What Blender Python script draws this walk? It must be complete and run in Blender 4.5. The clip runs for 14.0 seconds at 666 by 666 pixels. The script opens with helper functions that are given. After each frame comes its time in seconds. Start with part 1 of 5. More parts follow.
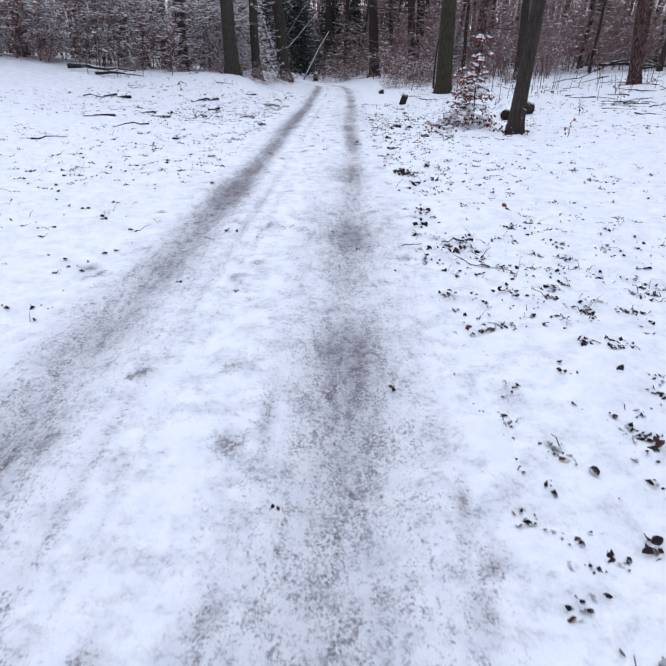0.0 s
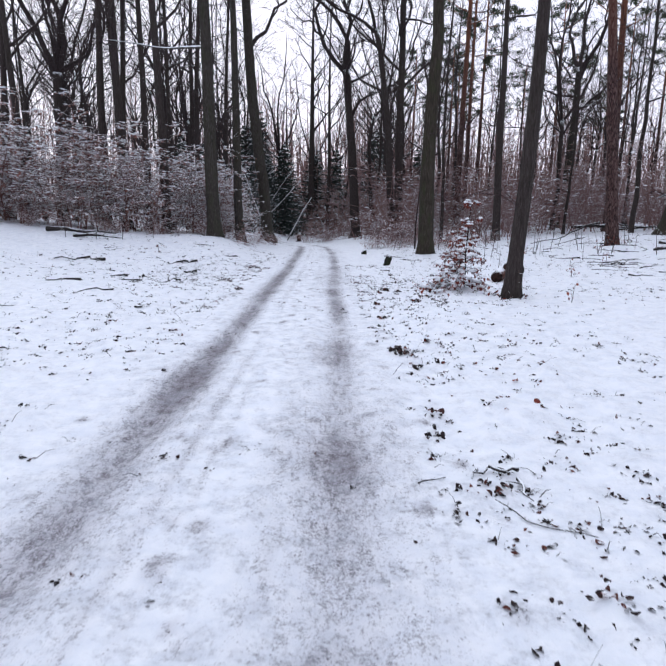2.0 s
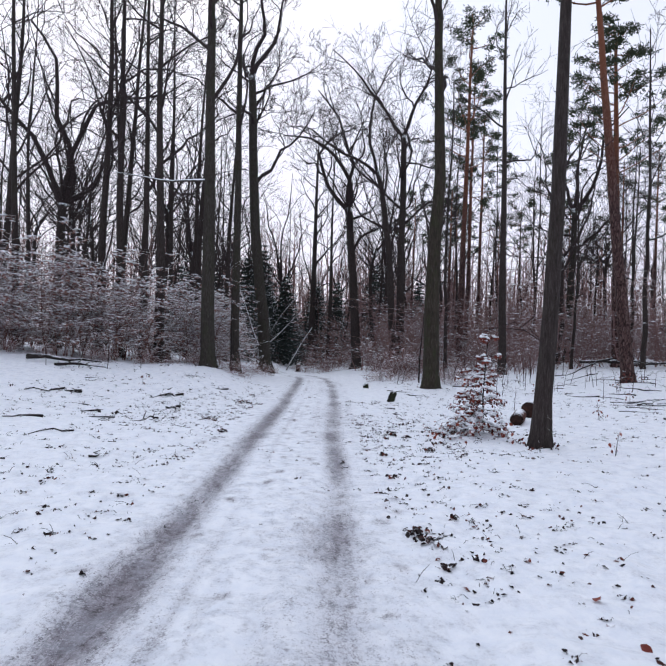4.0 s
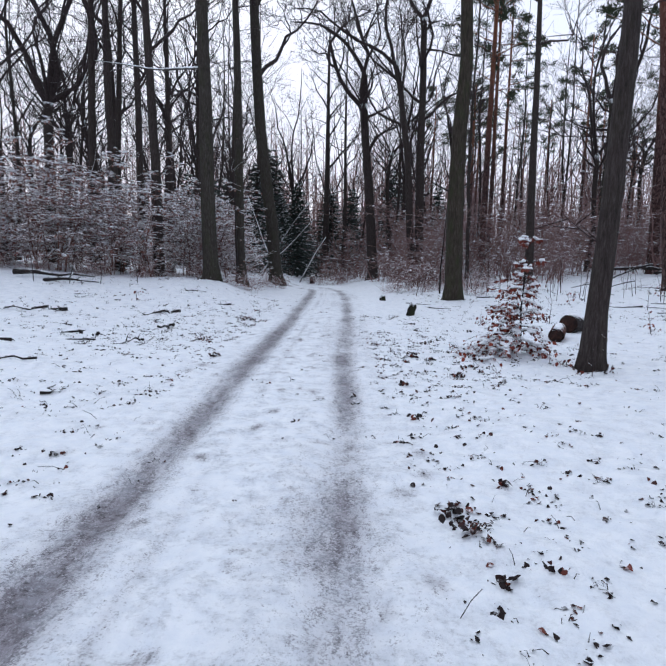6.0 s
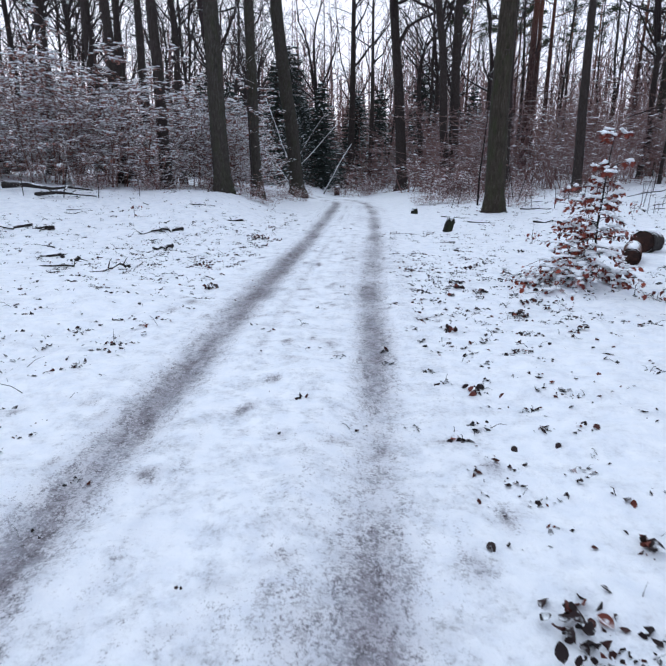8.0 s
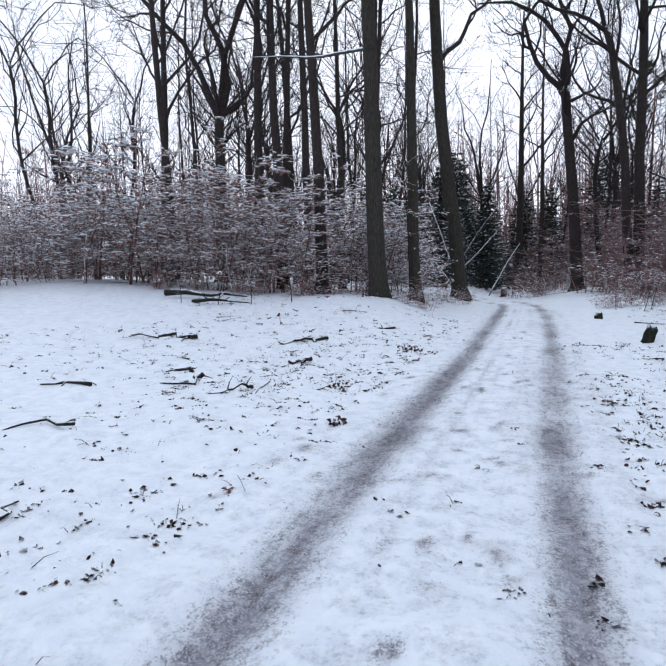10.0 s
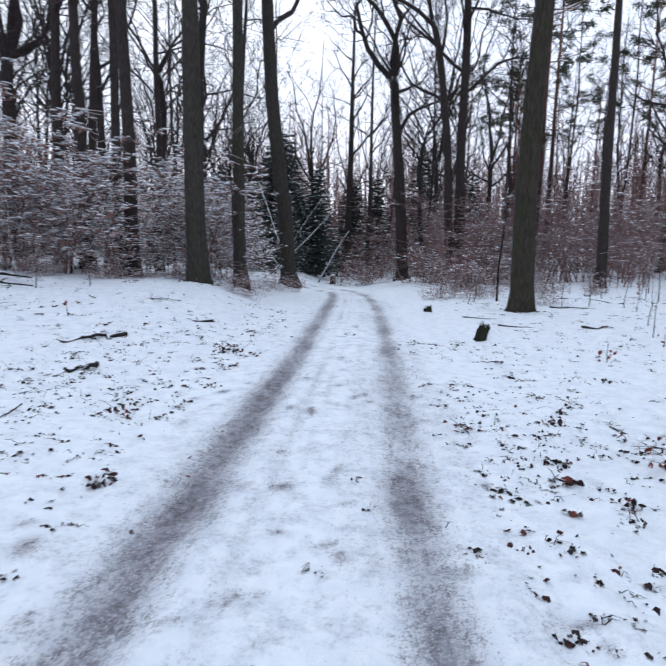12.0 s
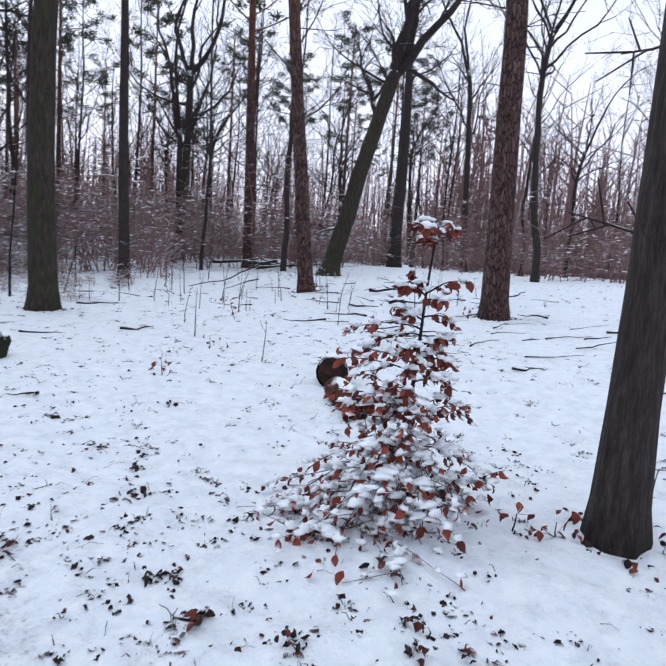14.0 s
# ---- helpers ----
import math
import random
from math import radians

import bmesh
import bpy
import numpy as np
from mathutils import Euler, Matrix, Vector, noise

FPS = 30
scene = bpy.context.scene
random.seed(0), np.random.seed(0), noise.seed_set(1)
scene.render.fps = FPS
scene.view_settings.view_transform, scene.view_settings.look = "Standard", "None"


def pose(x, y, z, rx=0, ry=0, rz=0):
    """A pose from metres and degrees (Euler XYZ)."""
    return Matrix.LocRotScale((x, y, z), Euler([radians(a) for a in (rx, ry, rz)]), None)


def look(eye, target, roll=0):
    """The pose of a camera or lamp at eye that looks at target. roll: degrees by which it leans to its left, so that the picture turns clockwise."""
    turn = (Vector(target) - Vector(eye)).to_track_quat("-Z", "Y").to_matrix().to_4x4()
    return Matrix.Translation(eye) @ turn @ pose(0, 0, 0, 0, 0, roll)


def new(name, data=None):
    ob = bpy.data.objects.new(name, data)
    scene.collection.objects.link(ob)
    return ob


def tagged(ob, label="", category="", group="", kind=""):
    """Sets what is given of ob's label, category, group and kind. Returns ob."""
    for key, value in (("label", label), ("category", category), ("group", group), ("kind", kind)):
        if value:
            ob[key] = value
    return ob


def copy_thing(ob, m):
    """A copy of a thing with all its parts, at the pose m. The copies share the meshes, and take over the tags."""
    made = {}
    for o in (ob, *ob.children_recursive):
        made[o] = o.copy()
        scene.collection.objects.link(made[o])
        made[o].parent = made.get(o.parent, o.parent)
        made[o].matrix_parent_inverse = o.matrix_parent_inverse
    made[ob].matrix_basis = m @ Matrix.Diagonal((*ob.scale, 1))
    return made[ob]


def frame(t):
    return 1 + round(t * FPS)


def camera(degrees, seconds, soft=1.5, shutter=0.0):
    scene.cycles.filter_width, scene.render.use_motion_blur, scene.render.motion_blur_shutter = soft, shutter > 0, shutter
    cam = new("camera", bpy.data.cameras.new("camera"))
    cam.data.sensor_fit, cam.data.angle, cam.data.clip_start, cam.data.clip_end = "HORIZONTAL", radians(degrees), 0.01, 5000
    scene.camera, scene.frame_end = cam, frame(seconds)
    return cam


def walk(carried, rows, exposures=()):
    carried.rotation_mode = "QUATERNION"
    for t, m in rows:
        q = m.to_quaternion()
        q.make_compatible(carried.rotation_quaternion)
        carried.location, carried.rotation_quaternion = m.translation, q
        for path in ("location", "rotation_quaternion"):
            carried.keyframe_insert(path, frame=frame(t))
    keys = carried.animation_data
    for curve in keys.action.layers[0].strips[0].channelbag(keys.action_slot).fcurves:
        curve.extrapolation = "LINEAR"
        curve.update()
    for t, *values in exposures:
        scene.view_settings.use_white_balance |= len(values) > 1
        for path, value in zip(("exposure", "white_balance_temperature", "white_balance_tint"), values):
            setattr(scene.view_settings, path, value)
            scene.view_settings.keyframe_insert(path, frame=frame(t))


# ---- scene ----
cam = camera(58.0, 14.0, soft=1.6, shutter=0.2)
PATH = [
    (0, (0.033, 0.985, 1.528), (0.043, 2.796, 0.679), 1.6),
    (0.5, (0.002, 1.421, 1.54), (0.017, 3.271, 0.782), 1.4),
    (1, (0.037, 1.879, 1.536), (0.054, 3.776, 0.903), 1.2),
    (1.5, (0.025, 2.301, 1.534), (0.061, 4.233, 1.019), 1.3),
    (2, (0.026, 2.733, 1.555), (0.079, 4.695, 1.169), 1.5),
    (2.5, (0.053, 3.172, 1.602), (0.117, 5.16, 1.385), 2.2),
    (3, (0.033, 3.574, 1.608), (0.1, 5.573, 1.584), 2.3),
    (3.2, (0.018, 3.712, 1.631), (0.082, 5.71, 1.674), 2.4),
    (5.3, (0.195, 5.466, 1.605), (0.2, 7.465, 1.555), 1.6),
    (5.5, (0.202, 5.609, 1.594), (0.206, 7.606, 1.492), 1.5),
    (6, (0.214, 6.104, 1.566), (0.208, 8.088, 1.308), 1.5),
    (6.5, (0.262, 6.57, 1.55), (0.261, 8.536, 1.179), 1.8),
    (7, (0.226, 7.046, 1.509), (0.246, 8.992, 1.046), 1.7),
    (7.5, (0.232, 7.494, 1.473), (0.233, 9.426, 0.954), 1.3),
    (8, (0.229, 7.944, 1.473), (0.142, 9.868, 0.933), 0.8),
    (8.5, (0.21, 8.379, 1.486), (-0.06, 10.3, 0.998), -0.0),
    (9, (0.242, 8.839, 1.489), (-0.274, 10.737, 1.127), -1.0),
    (9.2, (0.228, 9.05, 1.487), (-0.401, 10.925, 1.185), -1.2),
    (11.3, (-0.01, 10.88, 1.465), (-0.524, 12.802, 1.262), 1.8),
    (11.5, (-0.005, 11.06, 1.465), (-0.41, 13.006, 1.243), 1.7),
    (12, (-0.04, 11.54, 1.49), (-0.11, 13.522, 1.222), 1.9),
    (12.5, (-0.035, 12.01, 1.56), (0.345, 13.952, 1.273), 2.0),
    (13, (0.027, 12.462, 1.612), (0.815, 14.278, 1.324), 2.8),
    (13.5, (0.066, 12.866, 1.627), (1.163, 14.516, 1.352), 3.2),
    (14, (0.152, 13.274, 1.626), (1.488, 14.744, 1.389), 4.0),
]
walk(cam, [(t, look(eye, target, roll)) for t, eye, target, roll in PATH],
     exposures=((0.0, 0.27, 5800, 6), (1.0, 0.29, 5830, 6), (2.0, 0.21, 5870, 7), (3.0, 0.03, 5900, 7), (5.5, 0.05, 5750, 4), (7.0, 0.08, 5650, 2), (8.0, 0.22, 5620, 2), (8.5, 0.28, 5640, 2), (9.0, 0.21, 5700, 2), (11.5, 0.16, 5590, 1), (12.0, 0.25, 5580, 1), (13.0, 0.22, 5640, 2), (14.0, 0.26, 5700, 2)))

# ---- sky and sun: a bright overcast winter dawn, clearer and warmer low ahead ----
world = bpy.data.worlds.new("world")
scene.world = world
world.use_nodes = True
wn, wl = world.node_tree.nodes, world.node_tree.links
sky = wn.new("ShaderNodeTexSky")
sky.sky_type = "NISHITA"
sky.sun_disc = False
sky.sun_elevation = radians(42)
sky.sun_rotation = radians(-20)
sky.dust_density = 3.0
# a thin, even layer of cloud over the clear sky
cloud = wn.new("ShaderNodeMix")
cloud.data_type = "RGBA"
cloud.inputs[0].default_value = 0.8
# the cloud is a little dimmer and pinker towards the horizon
place = wn.new("ShaderNodeTexCoord")
split = wn.new("ShaderNodeSeparateXYZ")
wl.new(place.outputs["Generated"], split.inputs[0])
height_ramp = wn.new("ShaderNodeValToRGB")
height_ramp.color_ramp.elements[0].position = 0.0
height_ramp.color_ramp.elements[0].color = (0.99, 0.875, 0.955, 1.0)
height_ramp.color_ramp.elements[1].position = 0.62
height_ramp.color_ramp.elements[1].color = (0.81, 0.79, 0.855, 1.0)
middle = height_ramp.color_ramp.elements.new(0.22)
middle.color = (0.93, 0.845, 0.915, 1.0)
wl.new(split.outputs["Z"], height_ramp.inputs[0])
brighter = wn.new("ShaderNodeVectorMath")
brighter.operation = "SCALE"
brighter.inputs["Scale"].default_value = 10.0
wl.new(height_ramp.outputs[0], brighter.inputs[0])
wl.new(brighter.outputs[0], cloud.inputs[7])
wl.new(sky.outputs[0], cloud.inputs[6])
wl.new(cloud.outputs[2], wn["Background"].inputs[0])
wn["Background"].inputs[1].default_value = 0.12
sun = new("sun", bpy.data.lights.new("sun", "SUN"))
sun.data.energy = 0.9
sun.data.angle = radians(70)
sun.data.color = (0.93, 0.96, 1.0)
sun.matrix_world = look((-2.5, 7.0, 6.7), (0, 0, 0))


# ---- materials ----
def nodes_of(name, rough=0.8):
    m = bpy.data.materials.new(name)
    m.use_nodes = True
    bsdf = m.node_tree.nodes["Principled BSDF"]
    bsdf.inputs["Roughness"].default_value = rough
    bsdf.inputs["Specular IOR Level"].default_value = 0.2
    return m, m.node_tree.nodes, m.node_tree.links, bsdf


def noise_node(n, l, vec, scale, detail=4.0, rough=0.6):
    t = n.new("ShaderNodeTexNoise")
    t.inputs["Scale"].default_value = scale
    t.inputs["Detail"].default_value = detail
    t.inputs["Roughness"].default_value = rough
    if vec is not None:
        l.new(vec, t.inputs["Vector"])
    return t.outputs["Fac"]


def ramp(n, l, fac, stops):
    r = n.new("ShaderNodeValToRGB")
    e = r.color_ramp.elements
    while len(e) < len(stops):
        e.new(0.5)
    for k, (p, c) in enumerate(stops):
        e[k].position = p
        e[k].color = (*c, 1.0) if len(c) == 3 else c
    l.new(fac, r.inputs["Fac"])
    return r.outputs["Color"]


def grey(a):
    return (a, a, a)


def math_node(n, l, op, a, b=None, clamp=False):
    q = n.new("ShaderNodeMath")
    q.operation = op
    q.use_clamp = clamp
    for k, v in enumerate((a, b)):
        if v is None:
            continue
        if isinstance(v, (int, float)):
            q.inputs[k].default_value = v
        else:
            l.new(v, q.inputs[k])
    return q.outputs[0]


def mix_rgb(n, l, fac, a, b, mode="MIX"):
    q = n.new("ShaderNodeMix")
    q.data_type = "RGBA"
    q.blend_type = mode
    for k, v in ((0, fac), (6, a), (7, b)):
        if isinstance(v, (int, float)):
            q.inputs[k].default_value = v
        elif isinstance(v, tuple):
            q.inputs[k].default_value = (*v, 1.0)
        else:
            l.new(v, q.inputs[k])
    return q.outputs[2]


def bump_node(n, l, height, strength, distance):
    b = n.new("ShaderNodeBump")
    b.inputs["Strength"].default_value = strength
    b.inputs["Distance"].default_value = distance
    l.new(height, b.inputs["Height"])
    return b.outputs["Normal"]


def mapped(n, l, scale, kind="Object"):
    c = n.new("ShaderNodeTexCoord")
    mp = n.new("ShaderNodeMapping")
    mp.inputs["Scale"].default_value = scale
    l.new(c.outputs[kind], mp.inputs["Vector"])
    return mp.outputs["Vector"]


def snow_top(n, l, colour, low, high, patch=6.0, cover=0.45):
    """Snow that lies on whatever faces up, in patches."""
    g = n.new("ShaderNodeNewGeometry")
    sep = n.new("ShaderNodeSeparateXYZ")
    l.new(g.outputs["Normal"], sep.inputs[0])
    f = noise_node(n, l, g.outputs["Position"], patch, 3.0)
    a = math_node(n, l, "ADD", sep.outputs["Z"], math_node(n, l, "MULTIPLY", math_node(n, l, "SUBTRACT", f, cover), 1.6))
    k = n.new("ShaderNodeMapRange")
    k.inputs["From Min"].default_value = low
    k.inputs["From Max"].default_value = high
    l.new(a, k.inputs["Value"])
    return mix_rgb(n, l, k.outputs[0], colour, (0.82, 0.84, 0.87))


def bark(name, dark, mid, light, moss=0.0, stretch=(9, 9, 1.6), snow=(0.55, 0.8), relief=0.012):
    m, n, l, b = nodes_of(name, 0.9)
    v = mapped(n, l, stretch)
    f1 = noise_node(n, l, v, 2.2, 6.0, 0.7)
    f2 = noise_node(n, l, mapped(n, l, (1.2, 1.2, 0.5)), 1.4, 3.0)
    c = ramp(n, l, f1, [(0.34, dark), (0.5, mid), (0.66, light)])
    f3 = noise_node(n, l, v, 9.0, 3.0, 0.6)
    c = mix_rgb(n, l, math_node(n, l, "MULTIPLY", ramp(n, l, f3, [(0.35, grey(1)), (0.55, grey(0))]), 0.5), c, dark)
    c = mix_rgb(n, l, math_node(n, l, "MULTIPLY", f2, 0.5), c, tuple(0.5 * k for k in mid))
    if moss:
        k = ramp(n, l, noise_node(n, l, mapped(n, l, (2.5, 2.5, 0.8)), 1.8, 4.0), [(0.48, grey(0)), (0.68, grey(1))])
        c = mix_rgb(n, l, math_node(n, l, "MULTIPLY", k, moss), c, (0.03, 0.037, 0.016))
    l.new(snow_top(n, l, c, *snow), b.inputs["Base Color"])
    l.new(bump_node(n, l, f1, 0.9, relief), b.inputs["Normal"])
    return m


def pine_bark():
    """Deep-furrowed plates, flaking to lighter and redder wood."""
    m, n, l, b = nodes_of("pine_bark", 0.92)
    wob = n.new("ShaderNodeTexNoise")
    wob.inputs["Scale"].default_value = 1.0
    wob.inputs["Detail"].default_value = 4.0
    l.new(mapped(n, l, (9, 9, 5)), wob.inputs["Vector"])
    add = n.new("ShaderNodeVectorMath")
    add.operation = "MULTIPLY_ADD"
    l.new(wob.outputs["Color"], add.inputs[0])
    add.inputs[1].default_value = (1.6, 1.6, 1.6)
    l.new(mapped(n, l, (17, 17, 4.2)), add.inputs[2])

    def cells(feature):
        vo = n.new("ShaderNodeTexVoronoi")
        vo.feature = feature
        vo.inputs["Scale"].default_value = 1.0
        l.new(add.outputs[0], vo.inputs["Vector"])
        return vo

    edge, cell = cells("DISTANCE_TO_EDGE"), cells("F1")
    tone = n.new("ShaderNodeSeparateXYZ")
    l.new(cell.outputs["Color"], tone.inputs[0])
    plate = ramp(n, l, tone.outputs[0], [(0.0, (0.06, 0.036, 0.034)), (0.5, (0.1, 0.06, 0.056)), (1.0, (0.16, 0.108, 0.1))])
    flake = noise_node(n, l, mapped(n, l, (30, 30, 14)), 1.5, 5.0, 0.7)
    plate = mix_rgb(n, l, ramp(n, l, flake, [(0.4, grey(0)), (0.7, grey(0.6))]), plate, (0.14, 0.07, 0.06))
    furrow = ramp(n, l, edge.outputs["Distance"], [(0.02, grey(1)), (0.16, grey(0))])
    c = mix_rgb(n, l, furrow, plate, (0.018, 0.011, 0.01))
    # the upper trunk of a pine turns a flaking orange
    co = n.new("ShaderNodeTexCoord")
    sep = n.new("ShaderNodeSeparateXYZ")
    l.new(co.outputs["Object"], sep.inputs[0])
    k = n.new("ShaderNodeMapRange")
    k.inputs["From Min"].default_value = 7.0
    k.inputs["From Max"].default_value = 14.0
    l.new(sep.outputs["Z"], k.inputs["Value"])
    c = mix_rgb(n, l, math_node(n, l, "MULTIPLY", k.outputs[0], 0.8), c, (0.22, 0.085, 0.045))
    l.new(snow_top(n, l, c, 0.7, 0.95), b.inputs["Base Color"])
    hgt = math_node(n, l, "ADD", ramp(n, l, edge.outputs["Distance"], [(0.0, grey(0)), (0.3, grey(1))]), math_node(n, l, "MULTIPLY", flake, 0.4))
    l.new(bump_node(n, l, hgt, 1.0, 0.03), b.inputs["Normal"])
    return m


def leaf_material(name, stops, rough=0.6, snow=None):
    m, n, l, b = nodes_of(name, rough)
    g = n.new("ShaderNodeNewGeometry")
    c = ramp(n, l, g.outputs["Random Per Island"], stops)
    f = noise_node(n, l, g.outputs["Position"], 45.0, 3.0)
    c = mix_rgb(n, l, math_node(n, l, "MULTIPLY", f, 0.55), c, tuple(0.35 * k for k in stops[0][1]))
    if snow:
        c = snow_top(n, l, c, *snow)
    l.new(c, b.inputs["Base Color"])
    return m


def object_leaf_material(name, stops, snowy=False):
    m, n, l, b = nodes_of(name, 0.6)
    oi = n.new("ShaderNodeObjectInfo")
    c = ramp(n, l, oi.outputs["Random"], stops)
    g = n.new("ShaderNodeNewGeometry")
    f = noise_node(n, l, g.outputs["Position"], 60.0, 3.0)
    c = mix_rgb(n, l, math_node(n, l, "MULTIPLY", f, 0.5), c, (0.012, 0.008, 0.007))
    l.new(snow_top(n, l, c, 1.0, 1.35, 30.0) if snowy else c, b.inputs["Base Color"])
    return m


def snow_material(name="snow_cover"):
    m, n, l, b = nodes_of(name, 0.6)
    g = n.new("ShaderNodeNewGeometry")
    f = noise_node(n, l, g.outputs["Position"], 30.0, 4.0)
    l.new(ramp(n, l, f, [(0.3, (0.8, 0.82, 0.86)), (0.7, (0.88, 0.89, 0.91))]), b.inputs["Base Color"])
    l.new(bump_node(n, l, f, 0.4, 0.01), b.inputs["Normal"])
    b.inputs["Subsurface Weight"].default_value = 0.0
    return m


def ground_material():
    m, n, l, b = nodes_of("trodden_snow", 0.55)
    g = n.new("ShaderNodeNewGeometry")
    pos = g.outputs["Position"]

    def layer(attribute):
        a = n.new("ShaderNodeAttribute")
        a.attribute_name = attribute
        return a.outputs["Fac"]

    big = noise_node(n, l, pos, 0.7, 4.0)
    fine = noise_node(n, l, pos, 34.0, 6.0, 0.75)
    mid = noise_node(n, l, pos, 7.0, 5.0, 0.65)
    grit = noise_node(n, l, pos, 85.0, 3.0, 0.7)
    snow = ramp(n, l, mid, [(0.3, (0.74, 0.77, 0.83)), (0.62, (0.86, 0.87, 0.895))])
    snow = mix_rgb(n, l, math_node(n, l, "MULTIPLY", big, 0.25), snow, (0.78, 0.79, 0.84))
    # bare, dirty ice and gravel that shows through in the wheel tracks
    earth = ramp(n, l, fine, [(0.34, (0.014, 0.011, 0.013)), (0.5, (0.062, 0.05, 0.057)), (0.66, (0.22, 0.2, 0.225))])
    wear = layer("wear")
    mp = n.new("ShaderNodeMapping")
    mp.inputs["Scale"].default_value = (1.0, 0.3, 1.0)
    l.new(pos, mp.inputs["Vector"])
    streak = noise_node(n, l, mp.outputs["Vector"], 13.0, 6.0, 0.7)
    slush = mix_rgb(n, l, math_node(n, l, "MULTIPLY", math_node(n, l, "POWER", wear, 1.7), 0.95), snow, (0.33, 0.308, 0.342))
    k = math_node(n, l, "ADD", math_node(n, l, "MULTIPLY", wear, 0.72),
                  math_node(n, l, "ADD", math_node(n, l, "MULTIPLY", math_node(n, l, "SUBTRACT", streak, 0.5), 1.35),
                            math_node(n, l, "ADD", math_node(n, l, "MULTIPLY", math_node(n, l, "SUBTRACT", fine, 0.5), 1.5), math_node(n, l, "MULTIPLY", math_node(n, l, "SUBTRACT", grit, 0.5), 1.6))))
    mask = n.new("ShaderNodeMapRange")
    mask.interpolation_type = "SMOOTHSTEP"
    mask.inputs["From Min"].default_value = 0.26
    mask.inputs["From Max"].default_value = 0.8
    l.new(k, mask.inputs["Value"])
    gate = n.new("ShaderNodeMapRange")
    gate.inputs["From Min"].default_value = 0.02
    gate.inputs["From Max"].default_value = 0.25
    l.new(wear, gate.inputs["Value"])
    clots = ramp(n, l, noise_node(n, l, pos, 15.0, 5.0, 0.7), [(0.38, grey(0.45)), (0.57, grey(1))])
    amount = math_node(n, l, "MULTIPLY", math_node(n, l, "MULTIPLY", mask.outputs[0], gate.outputs[0]), math_node(n, l, "MULTIPLY", clots, 0.95))
    c = mix_rgb(n, l, amount, slush, earth)
    # footprints, crumbs of soil and thin spots across the way; dents' shade painted blue-grey
    scuff_shade = layer("scuff_shade")
    s = ramp(n, l, noise_node(n, l, pos, 4.6, 6.0, 0.74), [(0.47, grey(0)), (0.63, grey(1))])
    soft = math_node(n, l, "MULTIPLY", s, scuff_shade)
    c = mix_rgb(n, l, math_node(n, l, "MULTIPLY", soft, 0.36), c, (0.4, 0.42, 0.47))
    s = math_node(n, l, "MULTIPLY", soft, ramp(n, l, fine, [(0.48, grey(0)), (0.62, grey(1))]))
    c = mix_rgb(n, l, math_node(n, l, "MULTIPLY", s, 0.42), c, (0.13, 0.115, 0.125))
    l.new(c, b.inputs["Base Color"])
    hgt = math_node(n, l, "ADD", math_node(n, l, "MULTIPLY", mid, 0.7), math_node(n, l, "MULTIPLY", fine, 0.3))
    hgt = math_node(n, l, "ADD", hgt, math_node(n, l, "MULTIPLY", grit, 0.12))
    l.new(bump_node(n, l, hgt, 0.75, 0.05), b.inputs["Normal"])
    return m


M_GROUND = ground_material()
M_BEECH = bark("beech_bark", (0.018, 0.015, 0.013), (0.044, 0.038, 0.032), (0.082, 0.073, 0.063), moss=0.4, stretch=(12, 12, 2.6), relief=0.016)
M_OAK = bark("oak_bark", (0.018, 0.014, 0.013), (0.046, 0.036, 0.033), (0.086, 0.071, 0.066), moss=0.12, stretch=(15, 15, 2.2), relief=0.035)
M_MOSSY = bark("mossy_bark", (0.016, 0.013, 0.01), (0.042, 0.034, 0.026), (0.08, 0.066, 0.05), moss=0.65)
M_LIMB = bark("limb_bark", (0.018, 0.013, 0.013), (0.04, 0.03, 0.03), (0.072, 0.056, 0.054), stretch=(6, 6, 6), snow=(0.85, 1.15))
M_TWIG = bark("twig_bark", (0.022, 0.015, 0.015), (0.052, 0.037, 0.037), (0.085, 0.063, 0.062), stretch=(5, 5, 5), snow=(1.0, 1.35))
M_BUSHTWIG = bark("snowy_twig_bark", (0.07, 0.036, 0.03), (0.17, 0.092, 0.078), (0.24, 0.15, 0.13), stretch=(5, 5, 5), snow=(0.25, 0.7))
M_BRUSH = bark("brown_twig_bark", (0.12, 0.068, 0.063), (0.26, 0.158, 0.148), (0.35, 0.23, 0.218), stretch=(5, 5, 5), snow=(0.78, 1.15))
M_PINE = pine_bark()
M_NEEDLE = leaf_material("pine_needles", [(0.0, (0.026, 0.036, 0.018)), (1.0, (0.065, 0.08, 0.042))], 0.7, (0.85, 1.15))
M_SPRUCE = leaf_material("spruce_needles", [(0.0, (0.022, 0.03, 0.027)), (1.0, (0.055, 0.07, 0.062))], 0.7, (0.65, 1.0))
M_BROWNLEAF = leaf_material("withered_leaves", [(0.0, (0.09, 0.035, 0.022)), (0.5, (0.16, 0.055, 0.03)), (1.0, (0.26, 0.09, 0.045))], 0.55)
M_PALELEAF = leaf_material("dull_withered_leaves", [(0.0, (0.18, 0.075, 0.06)), (1.0, (0.42, 0.21, 0.17))], 0.7, (0.75, 1.1))
M_PINKLEAF = leaf_material("pale_russet_leaves", [(0.0, (0.18, 0.075, 0.066)), (0.5, (0.29, 0.13, 0.115)), (1.0, (0.42, 0.215, 0.195))], 0.7, (0.9, 1.2))
